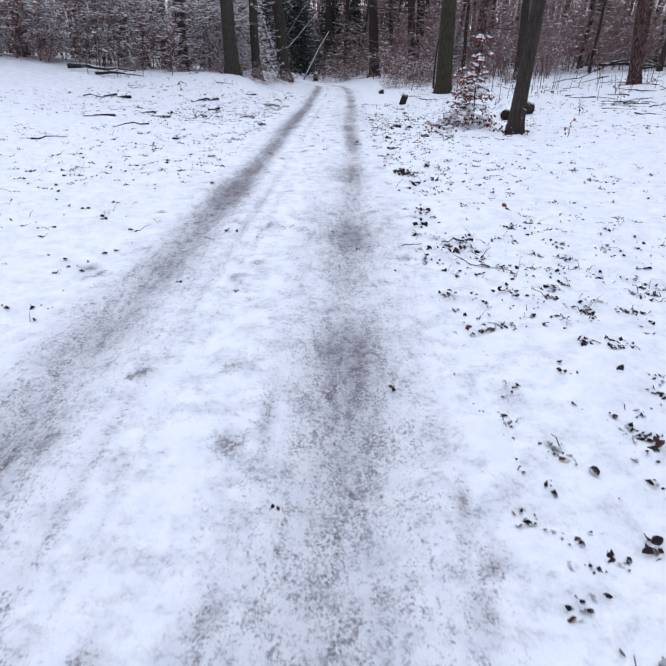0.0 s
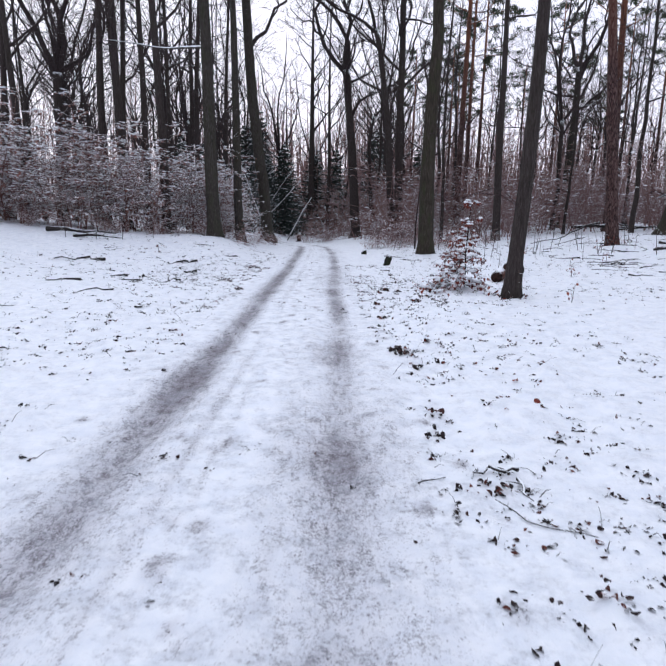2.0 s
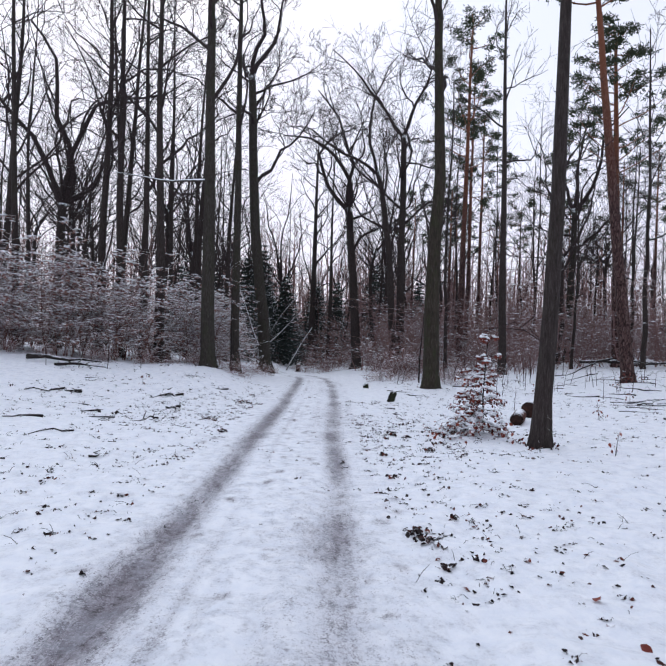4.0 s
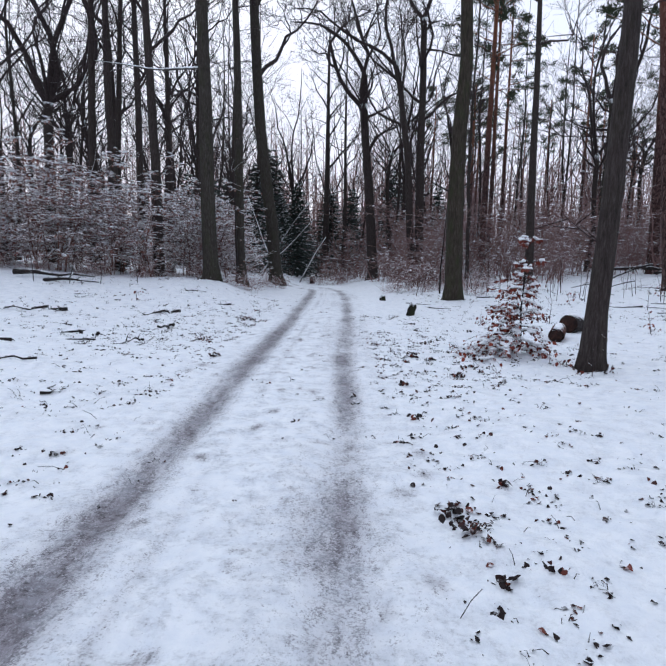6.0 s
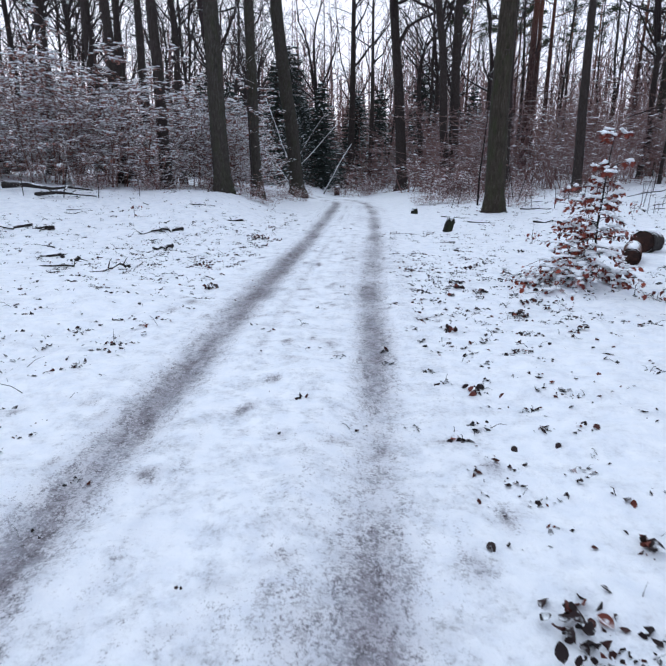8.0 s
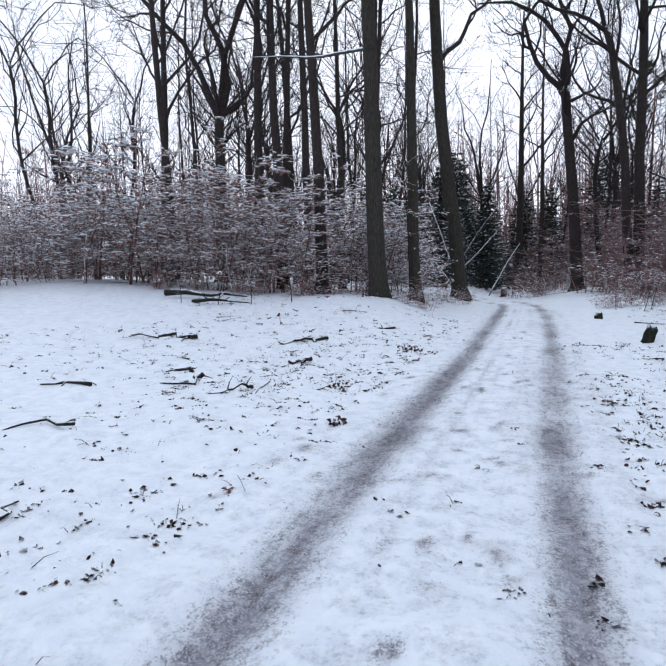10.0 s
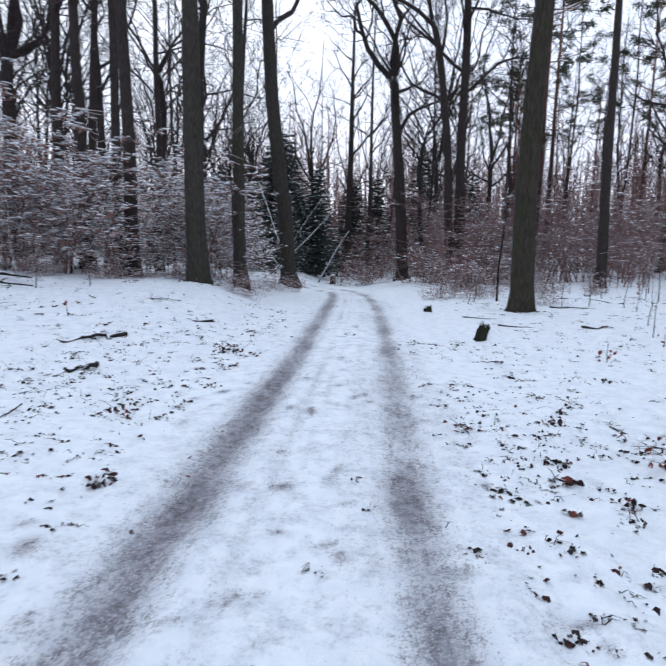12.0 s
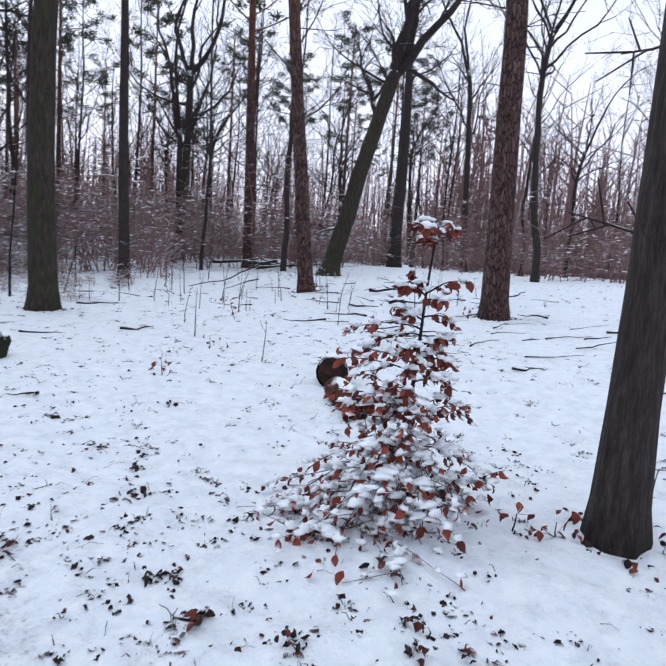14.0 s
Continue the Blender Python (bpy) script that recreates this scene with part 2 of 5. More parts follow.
M_LITTER = leaf_material("leaf_litter", [(0.0, (0.011, 0.007, 0.008)), (0.7, (0.028, 0.016, 0.016)), (0.88, (0.07, 0.022, 0.018)), (1.0, (0.16, 0.042, 0.028))], 0.7, (0.95, 1.35))
M_FALLEN = object_leaf_material("fallen_leaf", [(0.0, (0.011, 0.007, 0.008)), (0.6, (0.03, 0.016, 0.016)), (0.8, (0.085, 0.024, 0.019)), (1.0, (0.19, 0.047, 0.03))], True)
M_SNOW = snow_material()
M_SNOWYSTEM = bark("snow_coated_stem", (0.03, 0.025, 0.024), (0.07, 0.06, 0.058), (0.12, 0.11, 0.105), stretch=(8, 8, 8), snow=(0.05, 0.4))
M_DEADWOOD = bark("dead_wood", (0.01, 0.009, 0.009), (0.028, 0.023, 0.022), (0.055, 0.046, 0.042), stretch=(8, 8, 8), snow=(0.72, 1.05))
M_STUMP = bark("rotten_stump_bark", (0.006, 0.006, 0.005), (0.014, 0.013, 0.01), (0.03, 0.028, 0.02), moss=0.7, snow=(0.8, 1.1))
M_FRESH = bark("peeled_wood", (0.025, 0.009, 0.007), (0.075, 0.026, 0.015), (0.125, 0.045, 0.025), stretch=(5, 5, 5), snow=(0.8, 1.1))
M_CUT = bark("weathered_cut_wood", (0.01, 0.007, 0.007), (0.03, 0.015, 0.012), (0.08, 0.034, 0.022), stretch=(5, 5, 5), snow=(0.8, 1.1))


# ---- mesh building ----
UP = Vector((0, 0, 1))


class Geo:
    """Collects vertices and faces of one mesh."""

    def __init__(self):
        self.v, self.f, self.slots = [], [], []

    def tube(self, pts, rads, n, cap=True):
        base = len(self.v)
        ref = Vector((0.31, 0.77, 0.2)) if abs((pts[-1] - pts[0]).normalized().z) > 0.7 else UP
        last = len(pts) - 1
        for i, p in enumerate(pts):
            t = (pts[min(i + 1, last)] - pts[max(i - 1, 0)]).normalized()
            a = t.cross(ref).normalized()
            b = a.cross(t)
            for k in range(n):
                w = 2 * math.pi * k / n
                self.v.append(p + (a * math.cos(w) + b * math.sin(w)) * rads[i])
        for i in range(last):
            o = base + i * n
            for k in range(n):
                k2 = (k + 1) % n
                self.f.append((o + k, o + k2, o + n + k2, o + n + k))
        if cap and n > 2:
            self.f.append(tuple(base + last * n + k for k in range(n)))
            self.f.append(tuple(base + n - 1 - k for k in range(n)))

    def leaf(self, p, along, across, length, width, curl=0.15):
        """A curled leaf with an uneven oval outline."""
        nrm = along.cross(across).normalized()
        b = len(self.v)
        self.v.append(p + along * length * 0.5 + nrm * curl * width)
        for u, w, c in ((0, 0, 0), (0.18, 0.33, 0.2), (0.42, 0.52, 0.35), (0.68, 0.42, 0.1), (0.88, 0.2, -0.1), (1, 0, -0.35), (0.86, -0.22, 0.15), (0.62, -0.45, 0.3), (0.36, -0.5, 0.1), (0.15, -0.3, 0.05)):
            self.v.append(p + along * length * u + across * width * w + nrm * width * c * (0.6 + curl))
        self.f += [(b, b + 1 + k, b + 1 + (k + 1) % 10) for k in range(10)]

    def quad_leaf(self, p, along, across, length, width):
        b = len(self.v)
        self.v += [p, p + along * length * 0.5 + across * width * 0.5, p + along * length, p + along * length * 0.5 - across * width * 0.5]
        self.f.append((b, b + 1, b + 2, b + 3))

    def blob(self, p, rx, ry, rz, rng):
        """A small lump of snow, flat below."""
        b = len(self.v)
        self.v.append(p + Vector((0, 0, rz)))
        turn = rng.uniform(0, 6.28)
        for k in range(5):
            w = turn + k * math.pi / 2.5
            q = rng.uniform(0.75, 1.15)
            self.v.append(p + Vector((math.cos(w) * rx * q, math.sin(w) * ry * q, rz * rng.uniform(0.0, 0.35))))
        for k in range(5):
            k2 = (k + 1) % 5
            self.f.append((b, b + 1 + k, b + 1 + k2))

    def lump(self, p, rx, ry, rz, rng, rings=5, sides=9, rough=0.18):
        """A rounded, uneven lump of snow."""
        b = len(self.v)
        seed = Vector((rng.uniform(0, 50), rng.uniform(0, 50), rng.uniform(0, 50)))
        for i in range(rings + 1):
            a = math.pi * i / rings
            for k in range(sides):
                w = 2 * math.pi * k / sides
                d = Vector((math.sin(a) * math.cos(w), math.sin(a) * math.sin(w), math.cos(a)))
                q = 1 + rough * 2 * noise.noise(d * 1.7 + seed)
                z = d.z * rz if d.z > 0 else d.z * rz * 0.5
                self.v.append(p + Vector((d.x * rx * q, d.y * ry * q, z * q)))
        for i in range(rings):
            for k in range(sides):
                k2 = (k + 1) % sides
                self.f.append((b + i * sides + k, b + (i + 1) * sides + k, b + (i + 1) * sides + k2, b + i * sides + k2))

    def mesh(self, name, material, smooth=True):
        me = bpy.data.meshes.new(name)
        me.from_pydata([tuple(p) for p in self.v], [], self.f)
        me.materials.append(material)
        if smooth:
            me.polygons.foreach_set("use_smooth", [True] * len(me.polygons))
        me.update()
        return me


def part(name, geo, material, parent, label="", smooth=True):
    ob = new(name, geo.mesh(name, material, smooth))
    ob.parent = parent
    if label:
        tagged(ob, label)
    if name in ("twig_spray", "foliage", "stem_group", "snow_clump", "snow_cover", "crown", "dead_wood"):
        tagged(ob, kind="stuff")
    return ob


def wander(rng, p, d, length, segs, shake, lift):
    """A crooked line of points from p towards d that bends up by lift."""
    pts = [p.copy()]
    for _ in range(segs):
        d = (d + Vector((rng.gauss(0, shake), rng.gauss(0, shake), rng.gauss(0, shake) + lift))).normalized()
        p = p + d * (length / segs)
        pts.append(p.copy())
    return pts


def taper(r0, r1, count, power=1.0):
    return [r0 + (r1 - r0) * (i / (count - 1)) ** power for i in range(count)]


def branch_out(rng, geo_limb, geo_twig, p, d, length, r, depth, shake=0.13, lift=0.05, sides=5, dense=1.0):
    """A limb with its side branches, down to twigs."""
    segs = max(3, min(8, int(length / 0.45))) if depth > 1 else 3 if depth else 1
    pts = wander(rng, p, d, length, segs, shake, lift)
    rads = taper(r, max(0.006, r * 0.22), len(pts))
    (geo_limb if depth > 1 else geo_twig).tube(pts, rads, sides if depth > 1 else 3, cap=False)
    if depth == 0:
        return
    count = max(2, int(rng.uniform(4.2, 6.4) * dense))
    for k in range(count):
        u = rng.uniform(0.25, 1.0)
        i = min(len(pts) - 2, int(u * (len(pts) - 1)))
        q = pts[i].lerp(pts[i + 1], rng.random())
        t = (pts[i + 1] - pts[i]).normalized()
        side = t.cross(Vector((rng.gauss(0, 1), rng.gauss(0, 1), rng.gauss(0, 1)))).normalized()
        nd = (t * rng.uniform(0.5, 1.0) + side * rng.uniform(0.5, 0.9) + UP * 0.18).normalized()
        branch_out(rng, geo_limb, geo_twig, q, nd, length * rng.uniform(0.34, 0.6), max(0.0095, rads[i] * rng.uniform(0.42, 0.62)), depth - 1, shake * 1.15, lift, max(3, sides - 1), dense)


def land(x, y):
    """Height of the ground, without its small unevenness."""
    def step(a, b, t):
        t = np.clip((t - a) / (b - a), 0, 1)
        return t * t * (3 - 2 * t)
    x, y = np.asarray(x, float), np.asarray(y, float)
    z = 0.6 * step(1.7, 4.4, -x) * step(18, 26, y) + 0.5 * step(4.5, 16, -x) + 1.5 * step(2, 26, x)
    return z - 0.5 * step(27, 50, y) * step(-3.5, -0.5, -x)


def foot(x, y, sink=0.0):
    return Vector((x, y, float(land(x, y)) - sink))


def broadleaf(name, rng, height, radius, first, limbs, spread=0.75, lean=(0.0, 0.0), shake=0.02, depth=3, forks=0, fork_at=0.5, extra=(), bark_material=None, dense=1.0, reach=0.34, sides=12, join=False, low=6, bend=None, across=(1.0, 0.0), fork_dirs=None, boughs=()):
    """A bare tree: trunk with flared foot, limbs and twigs, at the origin.
    bend: sideways sway (height, offset) along across; boughs: (height, direction, length, radius)."""
    tree = new(name)
    trunk, twigs = Geo(), Geo()
    top = height * (fork_at if forks else 0.96)
    segs = 26 if bend else 16
    pts, rads = [], []
    off = Vector((0, 0, 0))
    sway = Vector((0, 0, 0))
    for i in range(segs + 1):
        u = (i / segs) ** 1.35
        z = -0.15 + top * u
        if i > 2:
            sway = sway * 0.7 + Vector((rng.gauss(0, shake), rng.gauss(0, shake), 0))
            off = off + sway
        if bend:
            side = float(np.interp(z, [k[0] for k in bend], [k[1] for k in bend]))
            off = Vector((across[0] * side, across[1] * side, 0)) + sway * 0.3
        pts.append(Vector((lean[0] * max(0, z) + off.x, lean[1] * max(0, z) + off.y, z)))
        r = radius * ((1 - 0.62 * z / height) if forks else (1 - 0.85 * max(0, z) / height))
        rads.append(r * (1 + 0.45 * math.exp(-max(0, z) / 0.22)))
    # a ridged, flared foot: rings warped by root lobes
    b = len(trunk.v)
    trunk.tube(pts, rads, sides)
    lobes, ph = rng.choice((4, 5)), rng.uniform(0, 6)
    for i in range(len(pts)):
        zz = max(0, pts[i].z)
        for k in range(sides):
            w = 2 * math.pi * k / sides
            q = 1 + 0.16 * math.exp(-zz / 0.35) * math.sin(lobes * w + ph) + 0.05 * math.sin(3 * w + zz * 0.8 + ph)
            v = trunk.v[b + i * sides + k]
            trunk.v[b + i * sides + k] = pts[i] + (v - pts[i]) * q
    joined = Geo()

    def at(z):
        for i in range(len(pts) - 1):
            if pts[i + 1].z >= z:
                u = (z - pts[i].z) / (pts[i + 1].z - pts[i].z)
                return pts[i].lerp(pts[i + 1], u), rads[i] + (rads[i + 1] - rads[i]) * u
        return pts[-1], rads[-1]

    big = []
    a0 = rng.uniform(0, 6.28)
    for k in range(forks):
        a = a0 + k * 6.28 / forks + rng.gauss(0, 0.25)
        d = Vector((math.cos(a) * 0.48, math.sin(a) * 0.48, 1.0)).normalized()
        if fork_dirs:
            d = Vector(fork_dirs[k]).normalized()
        big.append((pts[-1] - Vector((0, 0, 0.2)), d, (height - top) * rng.uniform(0.75, 1.0), rads[-1] * rng.uniform(0.68, 0.82), depth))
    for k in range(limbs):
        z = first + (top * 0.98 - first) * ((k + rng.random()) / limbs)
        p, r = at(z)
        a = k * 2.4 + rng.gauss(0, 0.5)
        d = Vector((math.cos(a) * spread, math.sin(a) * spread, rng.uniform(0.45, 1.0))).normalized()
        big.append((p, d, max(1.0, (height - z) * reach * rng.uniform(0.7, 1.3) + 1.0), min(r * 0.5, 0.02 + 0.012 * (height - z)), depth - 1))
    for z, d, length, r in boughs:
        big.append((at(z)[0], Vector(d).normalized(), length, r, 3))
    for z, d, length, r in extra:
        p, _ = at(z)
        g = Geo()
        branch_out(rng, g, twigs, p, Vector(d).normalized(), length, r, 2, 0.1, -0.03, 7)
        part("limb", g, M_SNOWYSTEM, tree, "long bare limb with snow along the top")
    for k in range(low):
        z = rng.uniform(1.2, first + 1.5)
        p, r = at(z)
        a = rng.uniform(0, 6.28)
        branch_out(rng, twigs, twigs, p, Vector((math.cos(a), math.sin(a), rng.uniform(-0.1, 0.35))).normalized(), rng.uniform(0.5, 1.6), 0.012, 1, 0.12, 0.0, 3)
    part("trunk", trunk, bark_material or M_BEECH, tree)
    for p, d, length, r, dep in big:
        g = joined if join else Geo()
        branch_out(rng, g, twigs, p, d, length, r, dep, 0.19 if join else 0.23, 0.06, 6 if not join else 4, dense)
        if not join:
            part("limb", g, M_LIMB, tree)
    if join:
        part("crown", joined, M_LIMB, tree)
    part("twig_spray", twigs, M_TWIG, tree)
    return tree


def pine(name, rng, height, radius, crown=0.62, lean=(0.0, 0.0), clumps=26, join=False):
    """A pine: plated trunk, orange above, with a tufted crown of needles high up."""
    tree = new(name)
    trunk, limbs, needles, dead = Geo(), Geo(), Geo(), Geo()
    segs = 16
    pts, rads = [], []
    off = Vector((0, 0, 0))
    for i in range(segs + 1):
        u = (i / segs) ** 1.3
        z = -0.15 + height * u
        off = off + Vector((rng.gauss(0, 0.014), rng.gauss(0, 0.014), 0)) * (i > 2)
        pts.append(Vector((lean[0] * z + off.x, lean[1] * z + off.y, z)))
        rads.append(radius * (1 - 0.78 * max(0, z) / height) * (1 + 0.3 * math.exp(-max(0, z) / 0.2)))
    trunk.tube(pts, rads, 12)
    part("trunk", trunk, M_PINE, tree)

    def at(z):
        for i in range(segs):
            if pts[i + 1].z >= z:
                return pts[i].lerp(pts[i + 1], (z - pts[i].z) / (pts[i + 1].z - pts[i].z))
        return pts[-1]

    for k in range(10):
        z = rng.uniform(height * 0.25, height * crown)
        a = rng.uniform(0, 6.28)
        branch_out(rng, dead, dead, at(z), Vector((math.cos(a), math.sin(a), rng.uniform(-0.15, 0.3))), rng.uniform(0.8, 2.2), 0.022, 1, 0.12, 0.0, 4)
    for k in range(clumps):
        z = height * (crown + (1 - crown) * (k + rng.random()) / clumps)
        a = k * 2.4 + rng.gauss(0, 0.4)
        ln = (height - z) * 0.3 + rng.uniform(0.7, 1.6)
        line = wander(rng, at(z), Vector((math.cos(a), math.sin(a), 0.25)), ln, 5, 0.15, 0.06)
        limbs.tube(line, taper(0.05, 0.014, 6), 4, cap=False)
        for q in (line[2], line[3], line[4], line[5], line[5]):
            c = q + Vector((rng.gauss(0, 0.22), rng.gauss(0, 0.22), rng.gauss(0.08, 0.12)))
            for _ in range(52):
                d = Vector((rng.gauss(0, 1), rng.gauss(0, 1), rng.gauss(0.35, 0.8))).normalized()
                s = d.cross(Vector((rng.random(), rng.random(), 0.3))).normalized()
                o = c + Vector((rng.gauss(0, 0.17), rng.gauss(0, 0.17), rng.gauss(0, 0.07)))
                needles.quad_leaf(o, d, s, rng.uniform(0.16, 0.32), 0.06)
    part("crown", limbs, M_PINE, tree)
    part("dead_wood", dead, M_TWIG, tree, "bare grey dead side branches")
    part("foliage", needles, M_NEEDLE, tree, "dark green needle tufts with a little snow", smooth=False)
    return tree


def spruce(name, rng, height, radius):
    """A dense young spruce with drooping, snow-laden sprays."""
    tree = new(name)
    trunk, sprays, snow = Geo(), Geo(), Geo()
    trunk.tube([Vector((0, 0, z)) for z in (-0.1, height * 0.5, height)], [0.11, 0.07, 0.015], 7)
    part("trunk", trunk, M_OAK, tree)
    rows = int(height * 3.0)
    for i in range(rows):
        z = 0.5 + (height - 0.6) * i / rows
        r = radius * (1 - z / height) ** 0.8 + 0.08
        n = max(5, int(9 * r + 4))
        for k in range(n):
            a = 6.283 * (k + rng.random()) / n
            d = Vector((math.cos(a), math.sin(a), -0.28))
            ln = r * rng.uniform(0.7, 1.15)
            base = Vector((0, 0, z + rng.gauss(0, 0.08)))
            s = Vector((-math.sin(a), math.cos(a), 0))
            for j in range(7):
                u = (j + 1) / 7
                p = base + d * ln * u + Vector((0, 0, 0.18 * ln * u * u))
                for sg in (-1, 1):
                    sprays.quad_leaf(p, (d * 0.6 + s * sg + Vector((0, 0, rng.uniform(-0.5, 0.1)))).normalized(), UP.cross(d).normalized() * 0.5 + UP * 0.5, 0.2 + 0.2 * (1 - u) * r, 0.16)
            if rng.random() < 0.5:
                p = base + d * ln * rng.uniform(0.55, 0.95)
                snow.blob(p + Vector((0, 0, 0.06)), 0.17, 0.13, 0.05, rng)
    part("foliage", sprays, M_SPRUCE, tree, "dark blue-green drooping needle sprays", smooth=False)
    part("snow_cover", snow, M_SNOW, tree, "lumps of snow on the sprays")
    return tree


def bush(name, rng, height, width, stems, leafy, snowy, twigs_each=10, leaf_material_used=None, leaf_size=0.08, subs=4, twig_material=None, own_stems=False, heap=1.0):
    """Young beech growth: thin stems with flat layers of twigs, withered leaves and snow."""
    thing = new(name)
    twig, leaves, snow = Geo(), Geo(), Geo()
    for k in range(stems):
        a = rng.uniform(0, 6.28)
        rr = width * 0.4 * math.sqrt(rng.random())
        h = height * rng.uniform(0.45, 1.0)
        p = Vector((math.cos(a) * rr, math.sin(a) * rr, -0.1))
        pts = wander(rng, p, Vector((rng.gauss(0, 0.2), rng.gauss(0, 0.2), 1)), h, 7, 0.11, 0.03)
        stem = Geo() if own_stems else twig
        stem.tube(pts, taper(0.01 + 0.005 * h, 0.004, 8), 4, cap=False)
        if own_stems:
            part("stem", stem, twig_material or M_BUSHTWIG, thing)
        for j in range(twigs_each):
            u = rng.uniform(0.1, 1.0)
            i = min(6, int(u * 7))
            q = pts[i].lerp(pts[i + 1], rng.random())
            b = rng.uniform(0, 6.28)
            ln = (0.45 + 0.8 * (1 - u)) * width * 0.42 * rng.uniform(0.6, 1.3)
            line = wander(rng, q, Vector((math.cos(b), math.sin(b), rng.uniform(-0.1, 0.5))), ln, 3, 0.14, -0.03)
            twig.tube(line, taper(0.011, 0.006, 4), 3, cap=False)
            for s in range(subs):
                m = line[rng.randint(1, 2)].lerp(line[-1], rng.random() * 0.5)
                c = b + rng.choice((-1, 1)) * rng.uniform(0.4, 1.0)
                sub = wander(rng, m, Vector((math.cos(c), math.sin(c), rng.uniform(-0.05, 0.3))), ln * rng.uniform(0.3, 0.6), 3, 0.12, -0.03)
                twig.tube([sub[0], sub[3]], (0.008, 0.004), 3, cap=False)
                for w in sub[1:]:
                    if rng.random() < leafy:
                        d = Vector((rng.gauss(0, 1), rng.gauss(0, 1), rng.uniform(-1.2, 0.2))).normalized()
                        leaves.quad_leaf(w, d, d.cross(Vector((rng.random() - 0.5, rng.random() - 0.5, 1))).normalized(), leaf_size * rng.uniform(0.8, 1.4), leaf_size * 0.65)
                    if rng.random() < snowy:
                        snow.blob(w + Vector((0, 0, 0.012)), rng.uniform(0.05, 0.14) * heap, rng.uniform(0.04, 0.09) * heap, rng.uniform(0.018, 0.035) * heap, rng)
    part("twig_spray", twig, twig_material or M_BUSHTWIG, thing)
    if leaves.f:
        part("foliage", leaves, leaf_material_used or M_PALELEAF, thing, "withered brown leaves", smooth=False)
    if snow.f:
        part("snow_cover", snow, M_SNOW, thing, "lumps of fresh snow on the twigs")
    return thing


def stand(ob, x, y, turn=0.0, sink=0.0, scale=1.0):
    p = foot(x, y, sink)
    ob.location = p
    ob.rotation_euler = (0, 0, turn)
    ob.scale = (scale, scale, scale)
    return ob


def copy_at(ob, x, y, turn, scale, squeeze=1.0):
    c = copy_thing(ob, Matrix.Identity(4))
    p = foot(x, y)
    c.location, c.rotation_euler, c.scale = p, (0, 0, turn), (scale * squeeze, scale * squeeze, scale)
    return c


# ---- the ground, one sheet of snow with two wheel tracks ----
LEFT_TRACK = ((-1.6, -9), (-1.4, 1), (-1.27, 5.2), (-1.17, 8), (-1.05, 11.5), (-1.0, 14.5), (-0.92, 17.1), (-0.85, 20), (-0.8, 25), (-0.78, 30), (-0.85, 34), (-1.1, 37), (-2.0, 39.3), (-4, 41.5), (-9, 45), (-20, 50))
RIGHT_TRACK = ((-0.05, -9), (0.05, 1), (0.14, 4), (0.2, 6.5), (0.3, 9.5), (0.34, 11), (0.37, 13.5), (0.34, 15), (0.45, 18.5), (0.53, 22), (0.57, 28), (0.42, 33), (0.05, 37.5), (-0.65, 40.2), (-1.9, 42.7), (-4, 45), (-8, 48), (-20, 54))


def distance_to(line, x, y):
    best = np.full(x.shape, 1e9)
    for (ax, ay), (bx, by) in zip(line, line[1:]):
        dx, dy = bx - ax, by - ay
        u = np.clip(((x - ax) * dx + (y - ay) * dy) / (dx * dx + dy * dy), 0, 1)
        best = np.minimum(best, np.hypot(x - ax - u * dx, y - ay - u * dy))
    return best


LATTICE = np.random.RandomState(7).rand(256, 256)


def rough_field(x, y, size):
    """Smooth random heights between 0 and 1, with bumps of the given size."""
    u, v = x / size, y / size
    i, j = np.floor(u).astype(int), np.floor(v).astype(int)
    fu, fv = u - i, v - j
    fu, fv = fu * fu * (3 - 2 * fu), fv * fv * (3 - 2 * fv)
    a, b = LATTICE[i % 256, j % 256], LATTICE[(i + 1) % 256, j % 256]
    c, d = LATTICE[i % 256, (j + 1) % 256], LATTICE[(i + 1) % 256, (j + 1) % 256]
    return (a * (1 - fu) + b * fu) * (1 - fv) + (c * (1 - fu) + d * fu) * fv


def surface(x, y):
    """Height of the snow."""
    x, y = np.asarray(x, float), np.asarray(y, float)
    dl, dr = distance_to(LEFT_TRACK, x, y), distance_to(RIGHT_TRACK, x, y)
    z = land(x, y) + 0.09 * (rough_field(x, y, 2.9) - 0.5) * np.clip((np.minimum(dl, dr) - 0.2) / 1.2, 0.15, 1)
    away = np.clip((np.minimum(dl, dr) - 0.3) / 0.6, 0, 1)
    z += away * (0.05 * (rough_field(x + 4, y + 2, 0.34) - 0.5) + 0.03 * (rough_field(x + 1, y + 7, 0.15) - 0.5))
    z += 0.045 * (rough_field(x + 9, y, 0.75) - 0.5) + 0.03 * (rough_field(x, y + 5, 0.23) - 0.5) + 0.014 * (rough_field(x, y, 0.09) - 0.5)
    z += 1.6 * (rough_field(x, y, 23.0) - 0.5) * np.clip((np.hypot(x, y - 15) - 40) / 40, 0, 1)
    rut = 0.03 * np.exp(-(dl / 0.16) ** 2) + 0.025 * np.exp(-(dr / 0.19) ** 2)
    rim = 0.008 * np.exp(-((dl - 0.3) / 0.1) ** 2) + 0.007 * np.exp(-((dr - 0.36) / 0.12) ** 2)
    drift = 0.1 * np.exp(-((x - 3.02) ** 2 + (y - 15.85) ** 2) / 0.3)
    return z - rut + rim + drift


